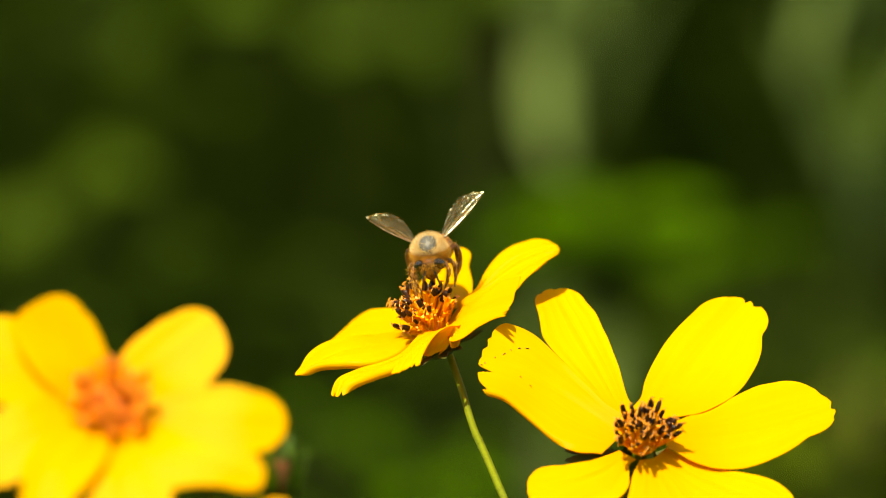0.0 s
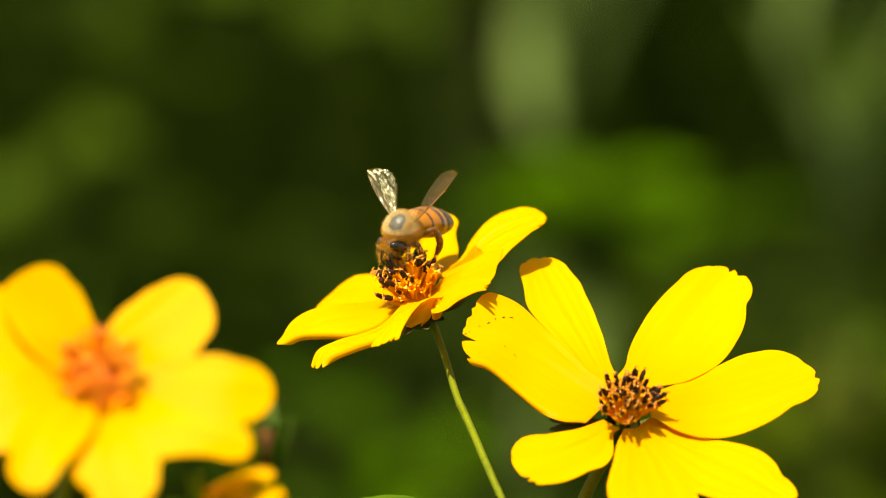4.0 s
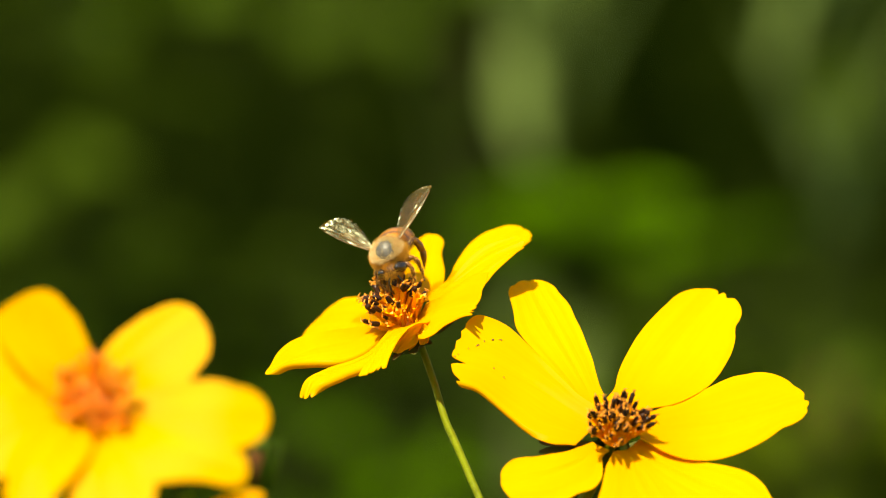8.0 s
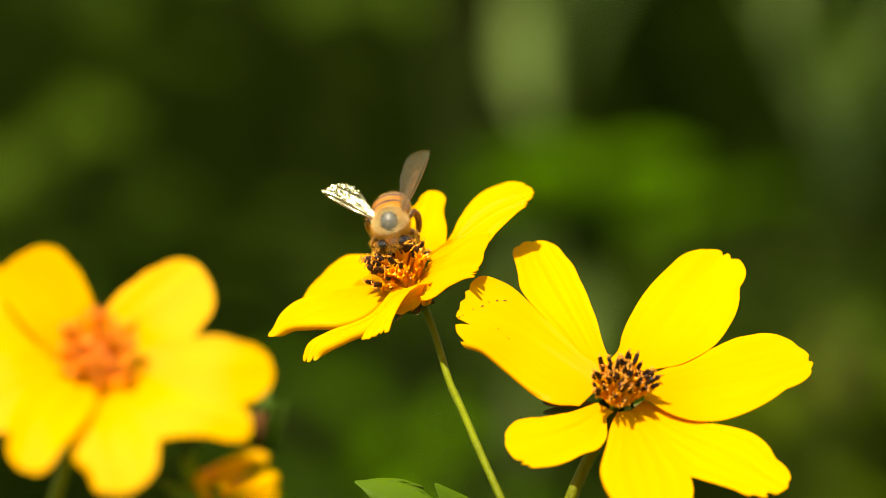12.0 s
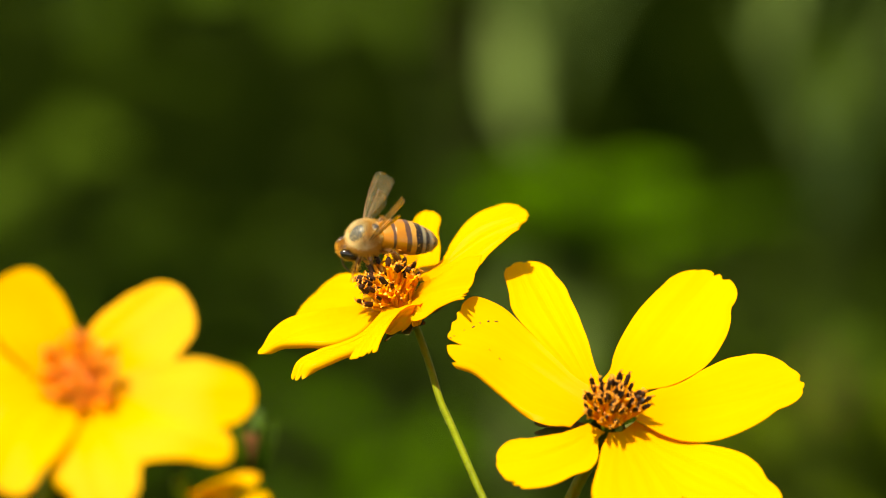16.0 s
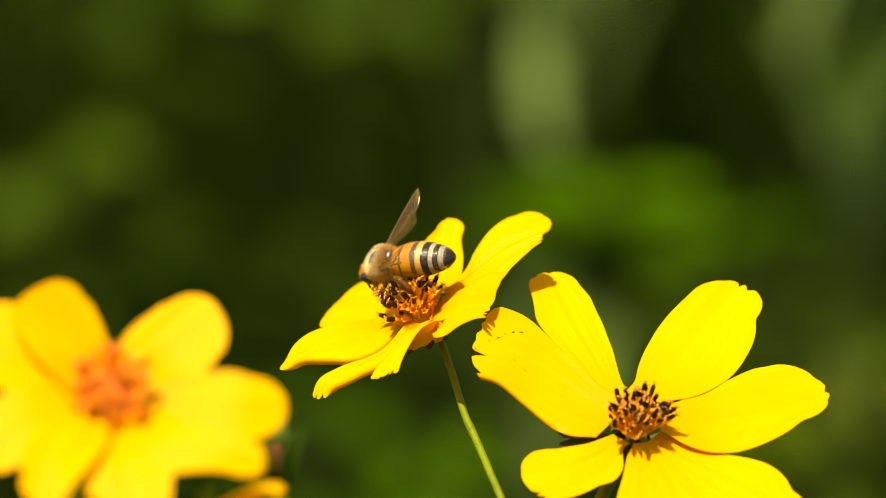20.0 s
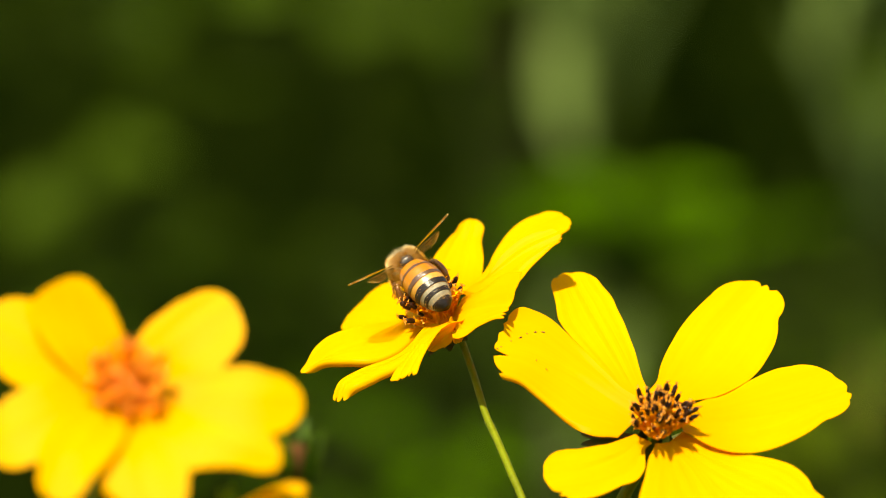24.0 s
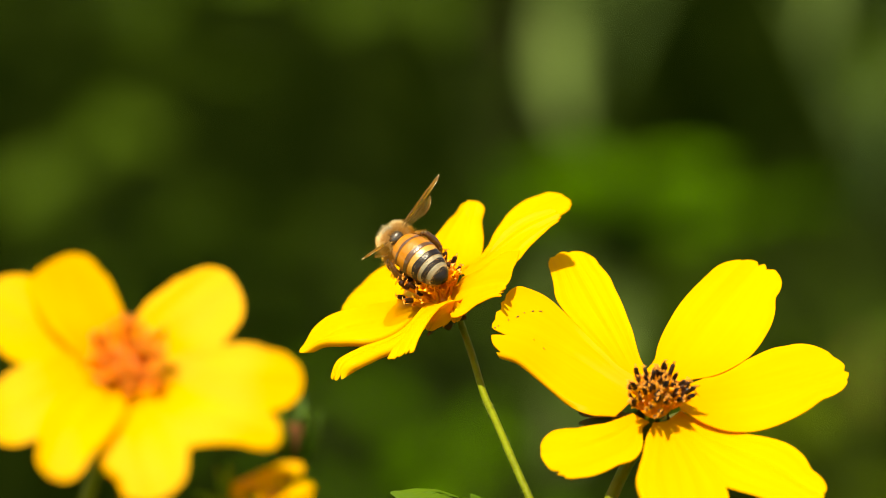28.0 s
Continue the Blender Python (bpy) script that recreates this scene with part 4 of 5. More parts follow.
    # legs
    for s in (1, -1):
        leg(bee, "foreleg", s, [(1.0, 1.0, -1.2), (1.7, 2.1, -1.8), (2.0, 1.9, -3.0), (2.3, 1.5, -3.9)], [.28, .23, .18, .10])
        leg(bee, "middle_leg", s, [(0.1, 1.1, -1.4), (0.1, 2.5, -1.6), (0.0, 2.6, -3.0), (0.3, 2.4, -4.3)], [.30, .25, .19, .10])
        leg(bee, "hind_leg", s, [(-1.1, 1.1, -1.3), (-2.5, 2.75, -0.3), (-3.3, 2.9, -2.6), (-2.9, 2.3, -4.3)], [.26, .28, .40, .14])
    return bee


BEE = honey_bee()
ABDOMEN = next(c for c in BEE.children if c.name.startswith("abdomen"))



# ---- the garden behind, far out of focus ----
GRASS = material("dull_grass", (0.07, 0.10, 0.02), 0.7, (0.04, 0.06, 0.012), 30, 0.9, through_light=0.2, spec=0.03)
# the hedge's deep shade is put into this near-black leaf green
SHADE_DARK_HEDGE = material("shade_dark_hedge_leaf", (0.0075, 0.0145, 0.0007), 0.7, (0.012, 0.021, 0.0007), 6, 1.0, through_light=0.15, through_colour=(0.03, 0.05, 0.001), spec=0.03)
OLIVE = material("olive_leaf", (0.058, 0.088, 0.003), 0.6, (0.046, 0.072, 0.002), 40, 0.8, through_light=0.25, per_object=0.2, spec=0.03)
FRESH = material("fresh_green_leaf", (0.047, 0.112, 0.001), 0.5, (0.038, 0.09, 0.001), 40, 0.8, through_light=0.3, per_object=0.15, spec=0.03)
PALE = material("grey_green_leaf", (0.100, 0.145, 0.040), 0.6, (0.075, 0.115, 0.026), 40, 0.8, through_light=0.25, per_object=0.15, spec=0.03)
RUSSET = material("russet_leaf", (0.07, 0.032, 0.014), 0.6, scale=40, spec=0.03)
# dimmed leaf green: the colour itself carries the half shade
HALF_SHADE_LEAF = material("half_shade_green_leaf", (0.040, 0.070, 0.005), 0.6, (0.030, 0.055, 0.003), 40, 0.8, through_light=0.25, per_object=0.2, spec=0.03)
WEED_STEM = material("dark_weed_stem", (0.02, 0.03, 0.006), 0.7, scale=60, spec=0.03)
BARK = material("dark_bark", (0.022, 0.018, 0.008), 0.9, scale=60, bump=0.6, spec=0.03)


def ground():
    bm = bmesh.new()
    n = 60
    rows = []
    for i in range(n + 1):
        r = 0.3 * (1.0 + i) ** 1.9 if i else 0.0
        rows.append([bm.verts.new((r * 1000 * math.cos(q), r * 1000 * math.sin(q), 18 * noise.noise((r * math.cos(q) * .8, r * math.sin(q) * .8, 0)))) for q in (2 * math.pi * s / 48 for s in range(48))])
    for a, b in zip(rows, rows[1:]):
        for s in range(48):
            if a is rows[0]:
                bm.faces.new((a[s], b[s], b[(s + 1) % 48]))
            else:
                bm.faces.new((a[s], b[s], b[(s + 1) % 48], a[(s + 1) % 48]))
    tagged(part("ground", bm, GRASS), "dull green weedy ground of the garden", kind="structure")


def leaf_mesh(name, length, width, mat, fold=0.15, sag=0.25, point=1.0):
    """A leaf along x, folded at the midrib, with a drooping tip."""
    verts, faces = [], []
    n = 9
    for i in range(n):
        u = i / (n - 1)
        w = width * 0.5 * math.sin(math.pi * (0.04 + 0.96 * u) ** 0.85) ** point
        z = -sag * length * u * u
        verts += [(u * length, -w, z + fold * w), (u * length, -w * .5, z + fold * w * .4), (u * length, 0, z), (u * length, w * .5, z + fold * w * .4), (u * length, w, z + fold * w)]
    for i in range(n - 1):
        for j in range(4):
            b = i * 5 + j
            faces.append((b, b + 1, b + 6, b + 5))
    me = bpy.data.meshes.new(name)
    me.from_pydata((np.array(verts) * MM).tolist(), [], faces)
    me.materials.append(mat)
    me.polygons.foreach_set("use_smooth", [True] * len(me.polygons))
    return me


def leafy_plant(name, at, height, spread, count, leaf, label, seed, pitch=(10, 60), lean=0.0, low=0.0):
    """A garden plant: one stem from the ground with leaves all round it in the upper part; at is the middle of its leaves."""
    rnd = random.Random(seed)
    x, y, z = at
    root = new(name)
    root.location = (x, y, 0)
    tagged(root, label, "plant", "garden plants")
    bm = bmesh.new()
    top = Vector((lean * 1000, 0, (z + height * .5) * 1000))
    line = bend([(0, 0, -20), (rnd.uniform(-30, 30), rnd.uniform(-30, 30), z * 500), tuple(top)], 8)
    tube(bm, line, [6 - 4 * k / (len(line) - 1) for k in range(len(line))], 7)
    part("stem", bm, WEED_STEM, root)
    for k in range(count):
        f = (k + .5) / count
        h = z - height * .5 + height * f
        p = line[min(len(line) - 1, int(h / (z + height * .5) * (len(line) - 1)))] * MM
        ob = new("leaf", leaf[rnd.randrange(len(leaf))])
        ob.parent = root
        q = rnd.uniform(0, 360)
        s = rnd.uniform(.75, 1.2)
        off = Vector((rnd.gauss(0, spread * .5), rnd.gauss(0, .05), 0))
        ob.matrix_local = Matrix.Translation((p.x + off.x, p.y + off.y, h)) @ pose(0, 0, 0, rnd.uniform(-30, 30), -rnd.uniform(*pitch), q) @ Matrix.Diagonal((s, s, s, 1))
        if off.length > .03:
            bm = bmesh.new()
            tube(bm, [(p.x * 1000, p.y * 1000, h * 1000 - 40), ((p.x + off.x) * 1000, (p.y + off.y) * 1000, h * 1000)], [2.2, 1.2], 5)
            part("leaf_stalk", bm, WEED_STEM, root)
    return root


def hedge():
    """A deep hedge that closes the view: trunks and thousands of small leaves, its shade put into their near-black
    green.
    """
    rng = np.random.default_rng(5)
    holder = new("hedge")
    holder.location = (0, 5.0, 0)
    tagged(holder, "tall hedge with its shade put into near-black green leaves", "hedge")
    n = 36000
    c = np.stack([rng.uniform(-4.0, 4.0, n), rng.uniform(-0.9, 1.2, n), rng.uniform(0.0, 3.4, n)], 1)
    c[:, 1] += 0.25 * np.sin(c[:, 0] * 2.1 + 1.0) + 0.2 * np.sin(c[:, 2] * 3.3 + c[:, 0])
    d = rng.normal(size=(n, 3)); d[:, 2] *= .5; d /= np.linalg.norm(d, axis=1)[:, None]
    s = np.cross(d, rng.normal(size=(n, 3)) + np.array([0, 0, 1.2])); s /= np.linalg.norm(s, axis=1)[:, None]
    ln = rng.uniform(.035, .08, n)[:, None]; w = ln * .28
    k = np.cross(d, s) * ln * .1
    v = np.stack([c, c + d * ln * .5 + s * w + k, c + d * ln, c + d * ln * .5 - s * w + k], 1).reshape(-1, 3) * 1000
    i = np.arange(n) * 4
    faces = np.concatenate([np.stack([i, i + 1, i + 2], 1), np.stack([i, i + 2, i + 3], 1)]).tolist()
    tagged(raw_part("hedge_leaves", v, faces, SHADE_DARK_HEDGE, holder), kind="stuff")
    for k in range(9):
        bm = bmesh.new()
        x = -4000 + 1000 * k
        tube(bm, bend([(x, 1000, -50), (x + 80, 950, 1200), (x - 60, 1060, 3000)], 5), 45, 8)
        part("trunk", bm, BARK, holder)
    # dark sheet added behind the leaves, standing in for the shaded depth
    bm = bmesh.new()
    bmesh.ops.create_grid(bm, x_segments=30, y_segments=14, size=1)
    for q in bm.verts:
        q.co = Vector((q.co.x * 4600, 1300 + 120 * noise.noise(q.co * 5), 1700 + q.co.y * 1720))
    part("dark_backing_sheet", bm, SHADE_DARK_HEDGE, holder)


ground()
hedge()
BROAD = [leaf_mesh("leaf", 58, 34, OLIVE), leaf_mesh("leaf", 46, 26, OLIVE)]
SOFT = [leaf_mesh("leaf", 54, 25, FRESH, .1, .15), leaf_mesh("leaf", 42, 21, FRESH, .1, .1)]
BLADE = [leaf_mesh("leaf", 150, 34, PALE, .2, .12), leaf_mesh("leaf", 120, 28, PALE, .2, .1)]
DULL = [leaf_mesh("leaf", 80, 45, HALF_SHADE_LEAF), leaf_mesh("leaf", 60, 36, HALF_SHADE_LEAF)]
RED = [leaf_mesh("leaf", 26, 11, RUSSET)]
leafy_plant("garden_plant", (0.058, 2.40, 0.815), 0.16, 0.05, 6, BLADE, "tall plant with upright grey-green leaves", 81, (55, 88))
leafy_plant("garden_plant", (0.236, 2.40, 0.815), 0.20, 0.055, 10, BLADE, "tall plant with upright grey-green leaves", 82, (55, 88))
leafy_plant("garden_plant", (-0.005, 2.60, 0.860), 0.20, 0.05, 6, DULL, "leafy plant with half shade put into its dim green", 95, (50, 85))
leafy_plant("garden_plant", (0.270, 2.70, 0.860), 0.20, 0.06, 9, DULL, "leafy plant with half shade put into its dim green", 96, (40, 80))
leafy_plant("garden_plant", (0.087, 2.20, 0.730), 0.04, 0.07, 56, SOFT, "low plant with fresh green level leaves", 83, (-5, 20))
leafy_plant("garden_plant", (-0.255, 2.90, 0.770), 0.36, 0.07, 44, DULL, "leafy plant with half shade put into its dim green", 84, (-30, 30))
leafy_plant("garden_plant", (-0.080, 2.90, 0.906), 0.06, 0.26, 28, DULL, "leafy plant with half shade put into its dim green", 85, (-20, 20))
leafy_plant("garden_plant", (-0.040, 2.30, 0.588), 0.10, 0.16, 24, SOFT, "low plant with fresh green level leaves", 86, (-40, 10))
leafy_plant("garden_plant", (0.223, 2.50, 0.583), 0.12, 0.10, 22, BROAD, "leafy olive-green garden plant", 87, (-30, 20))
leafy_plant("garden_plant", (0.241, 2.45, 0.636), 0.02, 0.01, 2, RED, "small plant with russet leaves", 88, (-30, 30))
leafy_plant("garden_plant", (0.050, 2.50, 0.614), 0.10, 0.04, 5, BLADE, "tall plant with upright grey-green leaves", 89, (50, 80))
leafy_plant("garden_plant", (-0.126, 3.00, 0.640), 0.10, 0.22, 54, DULL, "leafy plant with half shade put into its dim green", 90, (-30, 30))
leafy_plant("garden_plant", (0.234, 3.00, 0.688), 0.16, 0.20, 12, DULL, "leafy plant with half shade put into its dim green", 91, (-30, 30))
leafy_plant("garden_plant", (-0.011, 3.40, 0.629), 0.12, 0.24, 50, DULL, "leafy plant with half shade put into its dim green", 92, (-30, 30))
leafy_plant("garden_plant", (0.123, 3.40, 0.656), 0.12, 0.22, 70, DULL, "leafy plant with half shade put into its dim green", 93, (-30, 30))
leafy_plant("garden_plant", (-0.170, 3.10, 0.696), 0.05, 0.14, 30, DULL, "leafy plant with half shade put into its dim green", 94, (-30, 30))
leafy_plant("garden_plant", (-0.112, 3.10, 0.690), 0.07, 0.10, 26, DULL, "leafy plant with half shade put into its dim green", 97, (-30, 30))


def bud_plant():
    """The half open bud beside the near blossom, with its green bracts."""
    fl = thing("flower_bud", (-21.5, -82.0, -23.5), "half open orange tickseed bud with green bracts", "flower bud")
    ray(fl, [(-3.5, -1.0, -0.3), (-0.8, -3.0, 0.7), (1.9, -4.0, 1.7), (3.9, -4.0, 2.2)], (0.0, -0.75, 0.66), 0.2, (1.1, 1.2, 1.1, 1.0), (1.0, 1.2, 1.2, 1.1), seed=51, nu=16, nv=13)
    ray(fl, [(-0.8, -2.0, -1.9), (1.0, -5.0, -0.8), (3.1, -7.0, -0.2), (5.0, -8.0, 0.3)], (0.0, -0.75, 0.66), 0.25, (1.2, 1.4, 1.3, 1.1), (1.3, 1.3, 1.3, 1.0), seed=52, nu=16, nv=13)
    ray(fl, [(-1.4, -1.0, -3.1), (-2.1, -3.0, -1.7), (-2.7, -4.0, -0.5), (-3.3, -5.0, 0.5)], (0.0, -0.75, 0.66), 0.25, (1.6, 1.5, 1.1, 0.7), (1.6, 1.6, 1.3, 0.9), seed=53, nu=16, nv=13)
    ray(fl, [(0.7, -3.0, -3.0), (2.5, -6.0, -2.0), (4.0, -8.0, -1.6), (5.0, -9.0, -1.3)], (0.0, -0.75, 0.66), 0.25, (1.1, 1.2, 1.2, 0.9), (1.2, 1.3, 1.2, 0.9), seed=54, nu=16, nv=13)
    ray(fl, [(-0.6, 0.0, -1.8), (-0.3, 0.0, -0.7), (0.1, 1.0, -0.1), (0.8, 2.0, 0.3)], (0.0, -0.75, 0.66), 0.25, (0.7, 0.8, 1.0, 0.9), (0.7, 0.7, 0.6, 0.6), seed=55, nu=16, nv=13)
    for k, (m, t) in enumerate((((-4.4, 1.0, -0.1), (-5.2, 2.0, 2.1)), ((-3.8, 1.0, 0.5), (-4.0, 2.0, 2.6)), ((-5.5, 1.0, -1.3), (-7.6, 2.0, -0.7)),
                                ((-5.2, 1.0, -2.4), (-6.7, 2.0, -2.1)), ((-2.9, 1.0, -0.7), (-2.6, 2.0, 0.6)))):
        petal(fl, (-3.2, 0.0, -2.0), m, t, 0.55, (-0.2, -0.7, 0.6), 0.2, teeth=0, tooth=0, round_tip=.5, nu=8, nv=5, name="bract", stuff=FRESH_BRACT, seed=k + 60)
    bm = bmesh.new()
    ball_at = Matrix.Translation((-2.4, 0.5, -2.6)) @ Matrix.Diagonal((1.9, 1.7, 1.5, 1))
    bmesh.ops.create_uvsphere(bm, u_segments=16, v_segments=10, radius=1)
    bmesh.ops.transform(bm, matrix=ball_at, verts=bm.verts)
    part("calyx", bm, FRESH_BRACT, fl)
    stalk(fl, [(-1.4, 0.0, -2.3), (-2.0, 0.0, -8.6), (-4.0, 0.0, -100.7), (-4.6, 0.0, -601.5)], (0.7, 1.0))
    bd = thing("flower_bud", (-18.8, -75.0, -19.2), "closed russet bud with pale green bracts", "flower bud")
    bm = bmesh.new()
    bmesh.ops.create_uvsphere(bm, u_segments=16, v_segments=10, radius=1)
    bmesh.ops.transform(bm, matrix=Matrix.Diagonal((1.7, 1.7, 2.3, 1)), verts=bm.verts)
    part("bud", bm, BUD, bd)
    for k in range(6):
        q0 = k * 1.05
        d = Vector((math.cos(q0), math.sin(q0), 0))
        petal(bd, d * 1.0 + Vector((0, 0, -2)), d * 2.1, d * 2.6 + Vector((0, 0, 3.5)), .8, d, .2, teeth=0, tooth=0, round_tip=.5, nu=8, nv=5, name="bract", stuff=LEAF, seed=k + 80)
    petal(bd, (-0.4, -0.5, 1.8), (0.4, -1.0, 3.2), (1.0, -1.0, 4.6), 0.6, (0.1, -0.8, 0.5), .2, teeth=0, tooth=0, round_tip=.5, nu=10, nv=7, name="bract", stuff=PALE_BRACT, seed=99)
    stalk(bd, [(0, 0, -2), (-2, 3, -20), (-4, 4, -120), (-5, 4, -721)], (0.6, 0.9))


def toothed_leaf():
    """The compound leaf that reaches up between the stems."""
    lf = thing("leaf_stalk", (-4.2, -14.0, -29.2), "toothed green compound leaf on its stalk", "leaf")
    petal(lf, (5.2, 0.0, -3.3), (-0.5, 0.0, 0.1), (-5.9, 0.0, 2.0), 3.3, (0.1, -0.75, 0.66), -0.1, teeth=0, tooth=0, round_tip=.5, base_width=.3, peak=.45, taper=.7, nu=60, nv=13, serrate=0.2, name="leaflet", stuff=LEAF, seed=91)
    petal(lf, (9.1, 0.0, -4.6), (6.2, 0.0, -1.2), (3.3, 0.0, 1.8), 2.4, (0.0, -0.75, 0.66), -0.1, teeth=0, tooth=0, round_tip=.5, base_width=.3, peak=.45, taper=.7, nu=60, nv=11, serrate=0.2, name="leaflet", stuff=LEAF, seed=92)
    petal(lf, (5.9, 0.0, -4.6), (1.3, 0.0, -2.3), (-3.3, 0.0, -1.0), 2.4, (0.0, -0.75, 0.66), -0.1, teeth=0, tooth=0, round_tip=.5, base_width=.3, peak=.45, taper=.7, nu=60, nv=11, serrate=0.2, name="leaflet", stuff=LEAF, seed=93)
    stalk(lf, [(5.2, 0.0, -3.4), (7.5, 1.0, -7.9), (6.9, 6.0, -27.3), (5.9, 24.0, -117.1), (5.9, 19.0, -700.7)], (0.5, 1.0))


bud_plant()
toothed_leaf()


def motions():
    """Sway of the blossoms in the air and the bee's way round the disc."""
    o = BEE_FLOWER.location.copy()
    walk(BEE_FLOWER, [(t, pose(o.x + dx * MM, o.y, o.z + dz * MM)) for t, dx, dz, rx, ry, rz in SWAY_BEE_FLOWER])
    nod = next(c for c in BEE_FLOWER.children if c.name.startswith("flower_head"))
    walk(nod, [(t, pose(0, 0, 0, rx, ry, rz)) for t, dx, dz, rx, ry, rz in SWAY_BEE_FLOWER])
    for ob in [c for c in BEE_FLOWER.children if c.name.startswith("stem")]:
        walk(ob, [(t, pose(-0.6 * dx * MM, 0, -0.4 * dz * MM)) for t, dx, dz, rx, ry, rz in SWAY_BEE_FLOWER])
    o = NEAR_FLOWER.location.copy()
    walk(NEAR_FLOWER, [(t, pose(o.x + dx * MM, o.y, o.z + dz * MM)) for t, dx, dz in SWAY_NEAR_FLOWER])
    walk(ABDOMEN, [(t, pose(-1.6 * MM, 0, -0.1 * MM, 0, -droop, 0)) for t, droop in ABDOMEN_DROOP])
    for ob, side, hind in WINGS:
        walk(ob, [(t, wing_pose(side, hind, way)) for t, *way in (WING_LEFT if side > 0 else WING_RIGHT)])
    walk(BEE, [(t, pose(x * MM, y * MM, 0.7 + z * MM, rx, ry, rz)) for t, x, y, z, rx, ry, rz in BEE_WAY])


# seconds, shift to the side and up in millimetres, nod of the head in degrees
SWAY_BEE_FLOWER = [
    (0, 0.40, 0.06, -2.7, -0.1, 0.7), (0.5, 0.28, -0.03, -2.3, -0.3, 0.7), (1, 0.20, -0.13, -1.9, -0.5, 0.2), (1.5, 0.15, -0.06, -1.7, -0.4, 0.6),
    (2, 0.31, 0.09, -1.6, 0.8, -0.1), (2.5, 0.24, 0.13, -0.7, 0.9, -0.4), (3, 0.00, 0.00, 0.0, 0.0, 0.0), (3.5, 0.05, -0.09, -0.2, -0.3, -0.1),
    (4, 0.31, -0.03, -1.1, 0.7, -0.6), (4.5, 0.25, -0.10, -0.7, 0.3, -0.7), (6.5, -0.00, -0.06, 0.7, -0.6, -0.7), (7, 0.07, -0.10, 0.9, -0.9, -0.7),
    (7.5, -0.08, -0.16, 1.1, -1.2, -0.7), (8, 0.07, -0.25, 0.4, -1.1, -1.1), (8.5, 0.14, 0.13, 1.1, -0.1, -1.1), (9, -0.03, -0.02, 1.6, -0.8, -1.1),
    (9.5, -0.26, -0.19, 1.2, -1.5, -0.8), (10, -0.07, -0.27, 0.8, -1.5, -1.1), (10.5, -0.01, -0.21, 0.5, -1.1, -1.2), (11, -0.26, -0.18, 1.4, -1.3, -0.9),
    (11.5, -0.10, -0.14, 1.7, -1.6, -1.1), (13.5, -0.30, -0.18, 2.4, -1.2, -1.3), (14, -0.11, -0.32, 1.1, -1.1, -2.3), (14.5, 0.24, -0.35, -0.2, -0.4, -2.4),
    (15, 0.09, -0.25, 0.2, -0.1, -1.9), (15.5, -0.13, -0.04, 1.2, 0.2, -2.2), (16, -0.14, -0.07, 2.0, -0.3, -2.1), (16.5, -0.19, -0.15, 1.7, -0.3, -2.8),
    (17, -0.32, -0.37, 2.1, -1.5, -2.3), (17.5, -0.19, -0.38, 1.6, -0.9, -2.4), (18, -0.16, -0.29, 2.1, -0.3, -2.8), (18.5, -0.29, -0.16, 3.3, -0.3, -2.7),
    (19, -0.44, -0.23, 4.0, -0.2, -1.8), (19.5, -0.40, -0.15, 4.7, 0.1, -2.7), (20, -0.43, -0.38, 4.7, -0.4, -2.7), (20.5, -0.37, -0.33, 4.5, -0.3, -2.9),
    (21, -0.55, -0.39, 5.1, -0.8, -2.7), (21.5, -0.40, -0.34, 4.6, -0.6, -3.0), (23.5, -0.66, -0.58, 5.0, -1.5, -3.5), (24, -0.65, -0.52, 4.8, -1.2, -3.4),
    (24.5, -0.55, -0.56, 4.5, -1.4, -4.0), (25, -0.49, -0.66, 3.9, -1.6, -4.3), (25.5, -0.48, -0.67, 4.1, -1.8, -4.2), (26, -0.50, -0.64, 4.1, -1.7, -4.3),
    (26.5, -0.57, -0.57, 4.3, -1.5, -3.9), (27, -0.64, -0.66, 4.3, -1.9, -3.8), (27.5, -0.47, -0.65, 4.0, -1.5, -4.3), (28, -0.45, -0.61, 4.0, -1.4, -4.3),
]
SWAY_NEAR_FLOWER = [
    (0, -0.75, -0.16), (0.5, -0.76, -0.38), (1, 0.09, -0.69), (1.5, -0.36, -0.25), (2, -1.18, -0.32),
    (2.5, -0.58, -0.46), (3, 0.00, -0.00), (3.5, -0.12, -0.01), (4, -0.43, -0.23), (4.5, -0.48, -0.29),
    (6.5, -0.39, -0.22), (7, -0.49, 0.37), (7.5, 0.24, 0.16), (8, 0.23, -0.51), (8.5, -0.79, -0.07),
    (9, -0.83, 0.41), (9.5, 0.20, -0.04), (10, 0.33, -0.40), (10.5, -0.10, -0.13), (11, -0.38, 0.43),
    (11.5, 0.33, -0.03), (13.5, -0.65, 0.13), (14, -0.10, -0.57), (14.5, 0.17, -0.56), (15, -0.54, 0.28),
    (15.5, -0.68, 0.25), (16, -0.83, -0.20), (16.5, -0.49, -0.24), (17, 0.17, -0.15), (17.5, -0.31, 0.09),
    (18, -0.16, -0.14), (18.5, -0.31, 0.25), (19, -0.69, 0.47), (19.5, -0.43, -0.10), (20, -0.13, -0.35),
    (20.5, -0.05, -0.11), (21, -0.58, 0.29), (21.5, -0.35, 0.04), (23.5, -0.13, -0.28), (24, -0.68, 0.06),
    (24.5, -0.64, 0.13), (25, -0.28, 0.05), (25.5, 0.07, 0.06), (26, -0.16, 0.11), (26.5, -0.65, 0.23),
    (27, -0.41, 0.08), (27.5, -0.07, -0.11), (28, -0.47, 0.29),
]
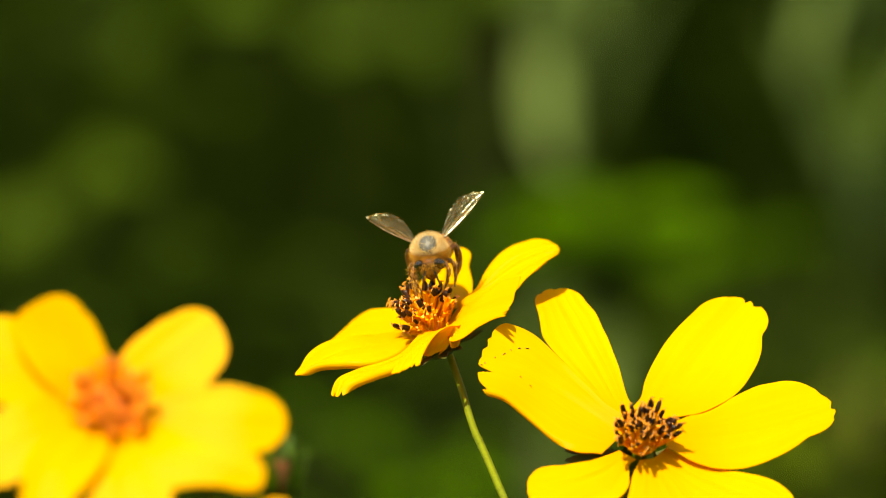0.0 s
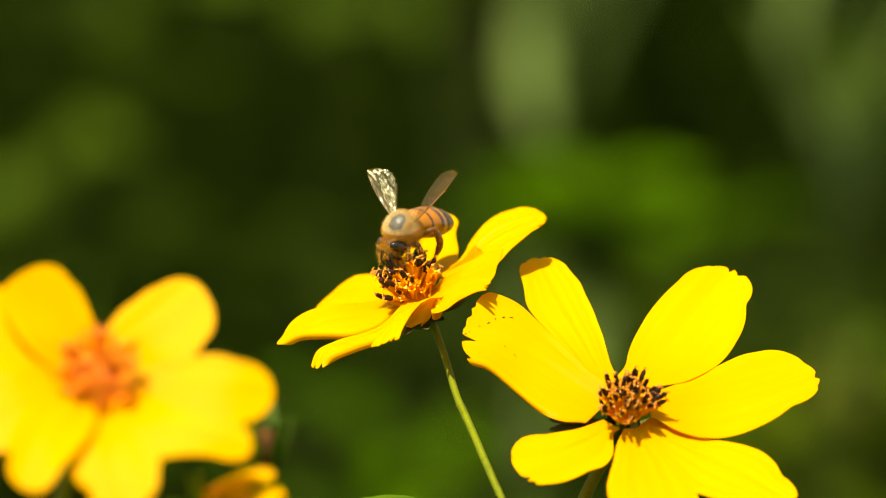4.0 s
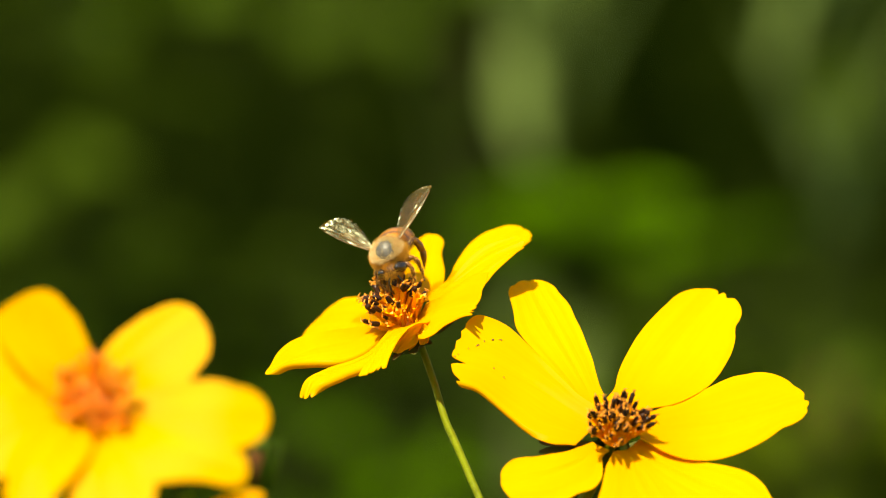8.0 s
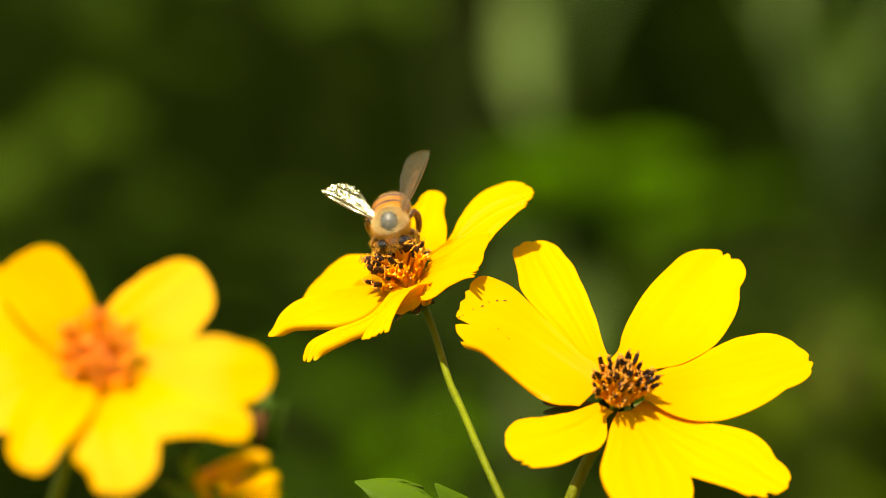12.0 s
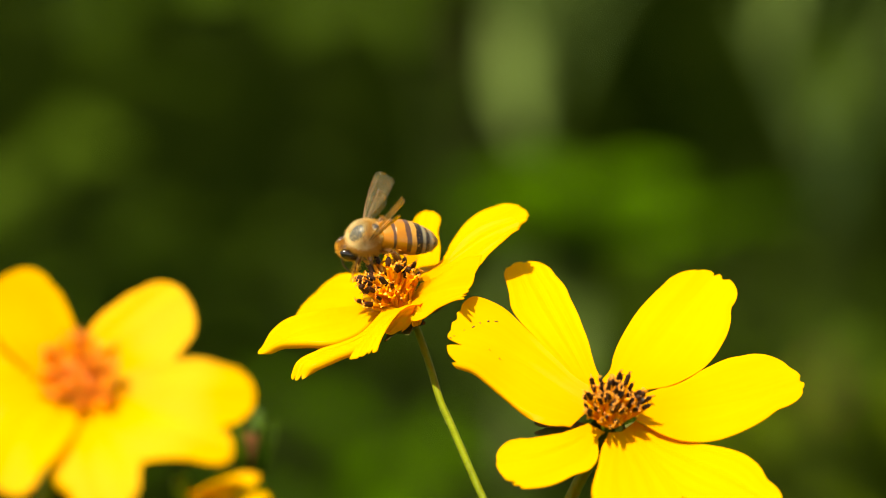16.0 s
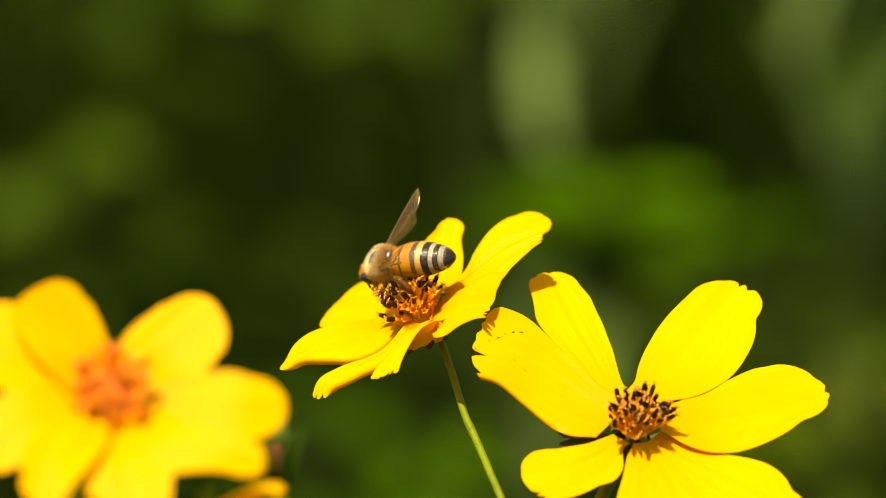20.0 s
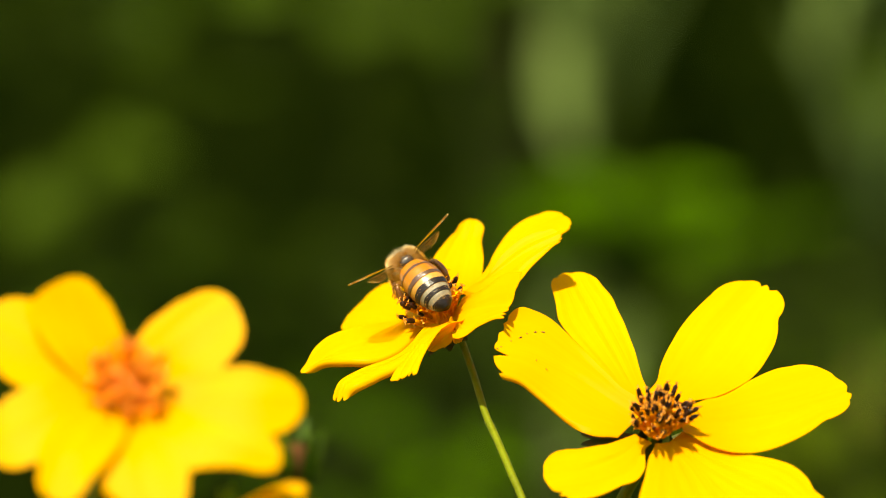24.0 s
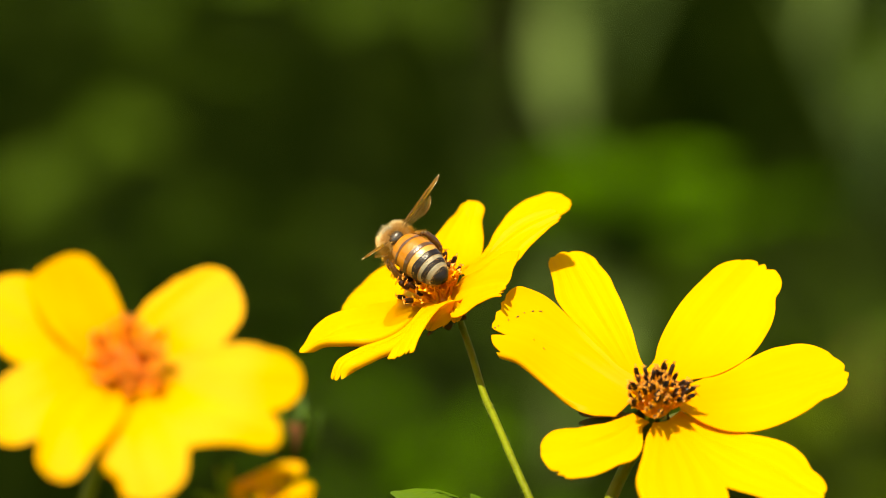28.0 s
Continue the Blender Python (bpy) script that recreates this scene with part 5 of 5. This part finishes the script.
# seconds, direction in which a wing points from its root on the bee
WING_LEFT = [
    (0, -0.58, 0.64, 0.50), (1, -0.46, 0.63, 0.62), (2, -0.54, 0.53, 0.65), (3, -0.42, 0.50, 0.75), (4, -0.41, 0.49, 0.76),
    (4.5, -0.45, 0.54, 0.71), (6.5, -0.51, 0.63, 0.59), (7, -0.54, 0.67, 0.50), (8, -0.66, 0.67, 0.35), (9, -0.64, 0.75, 0.16),
    (9.5, -0.66, 0.66, 0.36), (10, -0.66, 0.69, 0.30), (11, -0.60, 0.58, 0.56), (11.5, -0.45, 0.60, 0.66), (13.5, -0.51, 0.51, 0.69),
    (14, -0.45, 0.50, 0.74), (15, -0.59, 0.44, 0.68), (16, -0.51, 0.20, 0.83), (17, -0.45, 0.34, 0.82), (18, -0.62, 0.48, 0.62),
    (19, -0.65, 0.43, 0.63), (20, -0.63, 0.53, 0.57), (21, -0.69, 0.56, 0.46), (21.5, -0.73, 0.57, 0.38), (23.5, -0.42, 0.79, 0.44),
    (24, -0.44, 0.79, 0.42), (25, -0.48, 0.75, 0.45), (27, -0.53, 0.74, 0.40), (28, -0.67, 0.48, 0.57),
]
WING_RIGHT = [
    (0, -0.59, -0.74, 0.34), (1, -0.51, -0.74, 0.44), (2, -0.57, -0.75, 0.32), (3, -0.59, -0.74, 0.32), (4, -0.44, -0.81, 0.38),
    (4.5, -0.58, -0.77, 0.28), (6.5, -0.59, -0.73, 0.34), (7, -0.57, -0.70, 0.44), (8, -0.54, -0.70, 0.47), (9, -0.64, -0.60, 0.48),
    (9.5, -0.79, -0.56, 0.26), (10, -0.43, -0.66, 0.61), (11, -0.60, -0.76, 0.26), (11.5, -0.61, -0.74, 0.29), (13.5, -0.65, -0.74, 0.19),
    (14, -0.59, -0.80, 0.09), (15, -0.53, -0.84, 0.10), (16, -0.41, -0.91, 0.03), (17, -0.46, -0.87, 0.17), (18, -0.56, -0.59, 0.58),
    (19, -0.62, -0.56, 0.55), (20, -0.61, -0.62, 0.49), (21, -0.65, -0.45, 0.61), (21.5, -0.67, -0.54, 0.51), (23.5, -0.56, -0.60, 0.57),
    (24, -0.60, -0.58, 0.55), (25, -0.58, -0.63, 0.53), (27, -0.52, -0.65, 0.56), (28, -0.32, -0.85, 0.42),
]
# seconds, degrees by which the abdomen hangs
ABDOMEN_DROOP = [
    (0, 14), (1, 14), (2, 14), (3, 14), (4, 13), (4.5, 11), (6.5, 9), (7, 12), (8, 10), (9, 9), (9.5, 11), (10, 10),
    (11, 8), (11.5, 9), (13.5, 11), (14, 11), (15, 20), (16, 21), (17, 26), (18, 1), (19, 2), (20, -1), (21, 0), (21.5, 3),
    (23.5, 18), (24, 17), (25, 16), (27, 16), (28, 16),
]
# seconds, place in millimetres, turn in degrees
BEE_WAY = [
    (0, -4.10, -1.00, 5.03, 6.9, 16.7, -94.4), (1, -4.20, -1.00, 4.61, 4.1, 7.6, -101.7), (2, -5.52, -1.00, 5.16, -11.4, 12.9, -121.9),
    (3, -6.02, -1.00, 3.96, -14.7, 18.8, -124.9), (4, -5.39, -1.00, 3.98, -15.5, 22.0, -131.3), (4.5, -5.29, -1.00, 3.84, -16.0, 29.1, -124.8),
    (6.5, -6.06, -1.00, 2.83, 13.3, 31.5, -97.5), (7, -5.90, -1.00, 2.72, 17.7, 35.6, -97.9), (8, -5.75, -1.00, 3.61, 24.4, 26.3, -93.8),
    (9, -6.60, -1.00, 3.92, 50.6, 14.9, -64.2), (9.5, -6.46, -1.00, 3.77, 43.9, 11.4, -62.6), (10, -6.23, -1.00, 3.63, 49.0, 12.1, -63.6),
    (11, -6.90, -1.00, 3.43, 20.3, 25.9, -87.3), (11.5, -6.03, -1.08, 2.84, 17.6, 30.7, -86.6), (13.5, -6.44, -1.42, 2.25, -9.6, 40.3, -107.5),
    (14, -6.72, -1.50, 3.43, -28.6, 26.8, -136.4), (15, -5.55, -0.75, 4.35, -34.3, 23.0, -155.8), (16, -7.98, 0.00, 3.37, -47.2, 13.2, -174.4),
    (17, -8.63, 0.00, 1.89, -41.8, 26.6, -173.2), (18, -8.33, 0.00, 2.30, -51.1, 9.0, 158.0), (19, -8.42, 0.00, 2.00, -53.7, 9.8, 151.5),
    (20, -8.69, 0.00, 1.66, -49.9, 7.4, 150.7), (21, -8.77, 0.00, 1.90, -43.4, 6.4, 145.7), (21.5, -8.72, 0.00, 1.69, -42.7, 11.3, 143.1),
    (23.5, -9.38, 0.00, 1.39, -36.3, -20.0, 118.5), (24, -8.79, 0.00, 1.44, -35.7, -18.0, 116.0), (25, -8.93, 0.00, 1.27, -36.8, -17.6, 115.6),
    (27, -9.38, 0.00, 1.26, -39.0, -16.2, 111.7), (28, -9.63, 0.00, 1.89, -48.2, -19.1, 120.9),
]
motions()
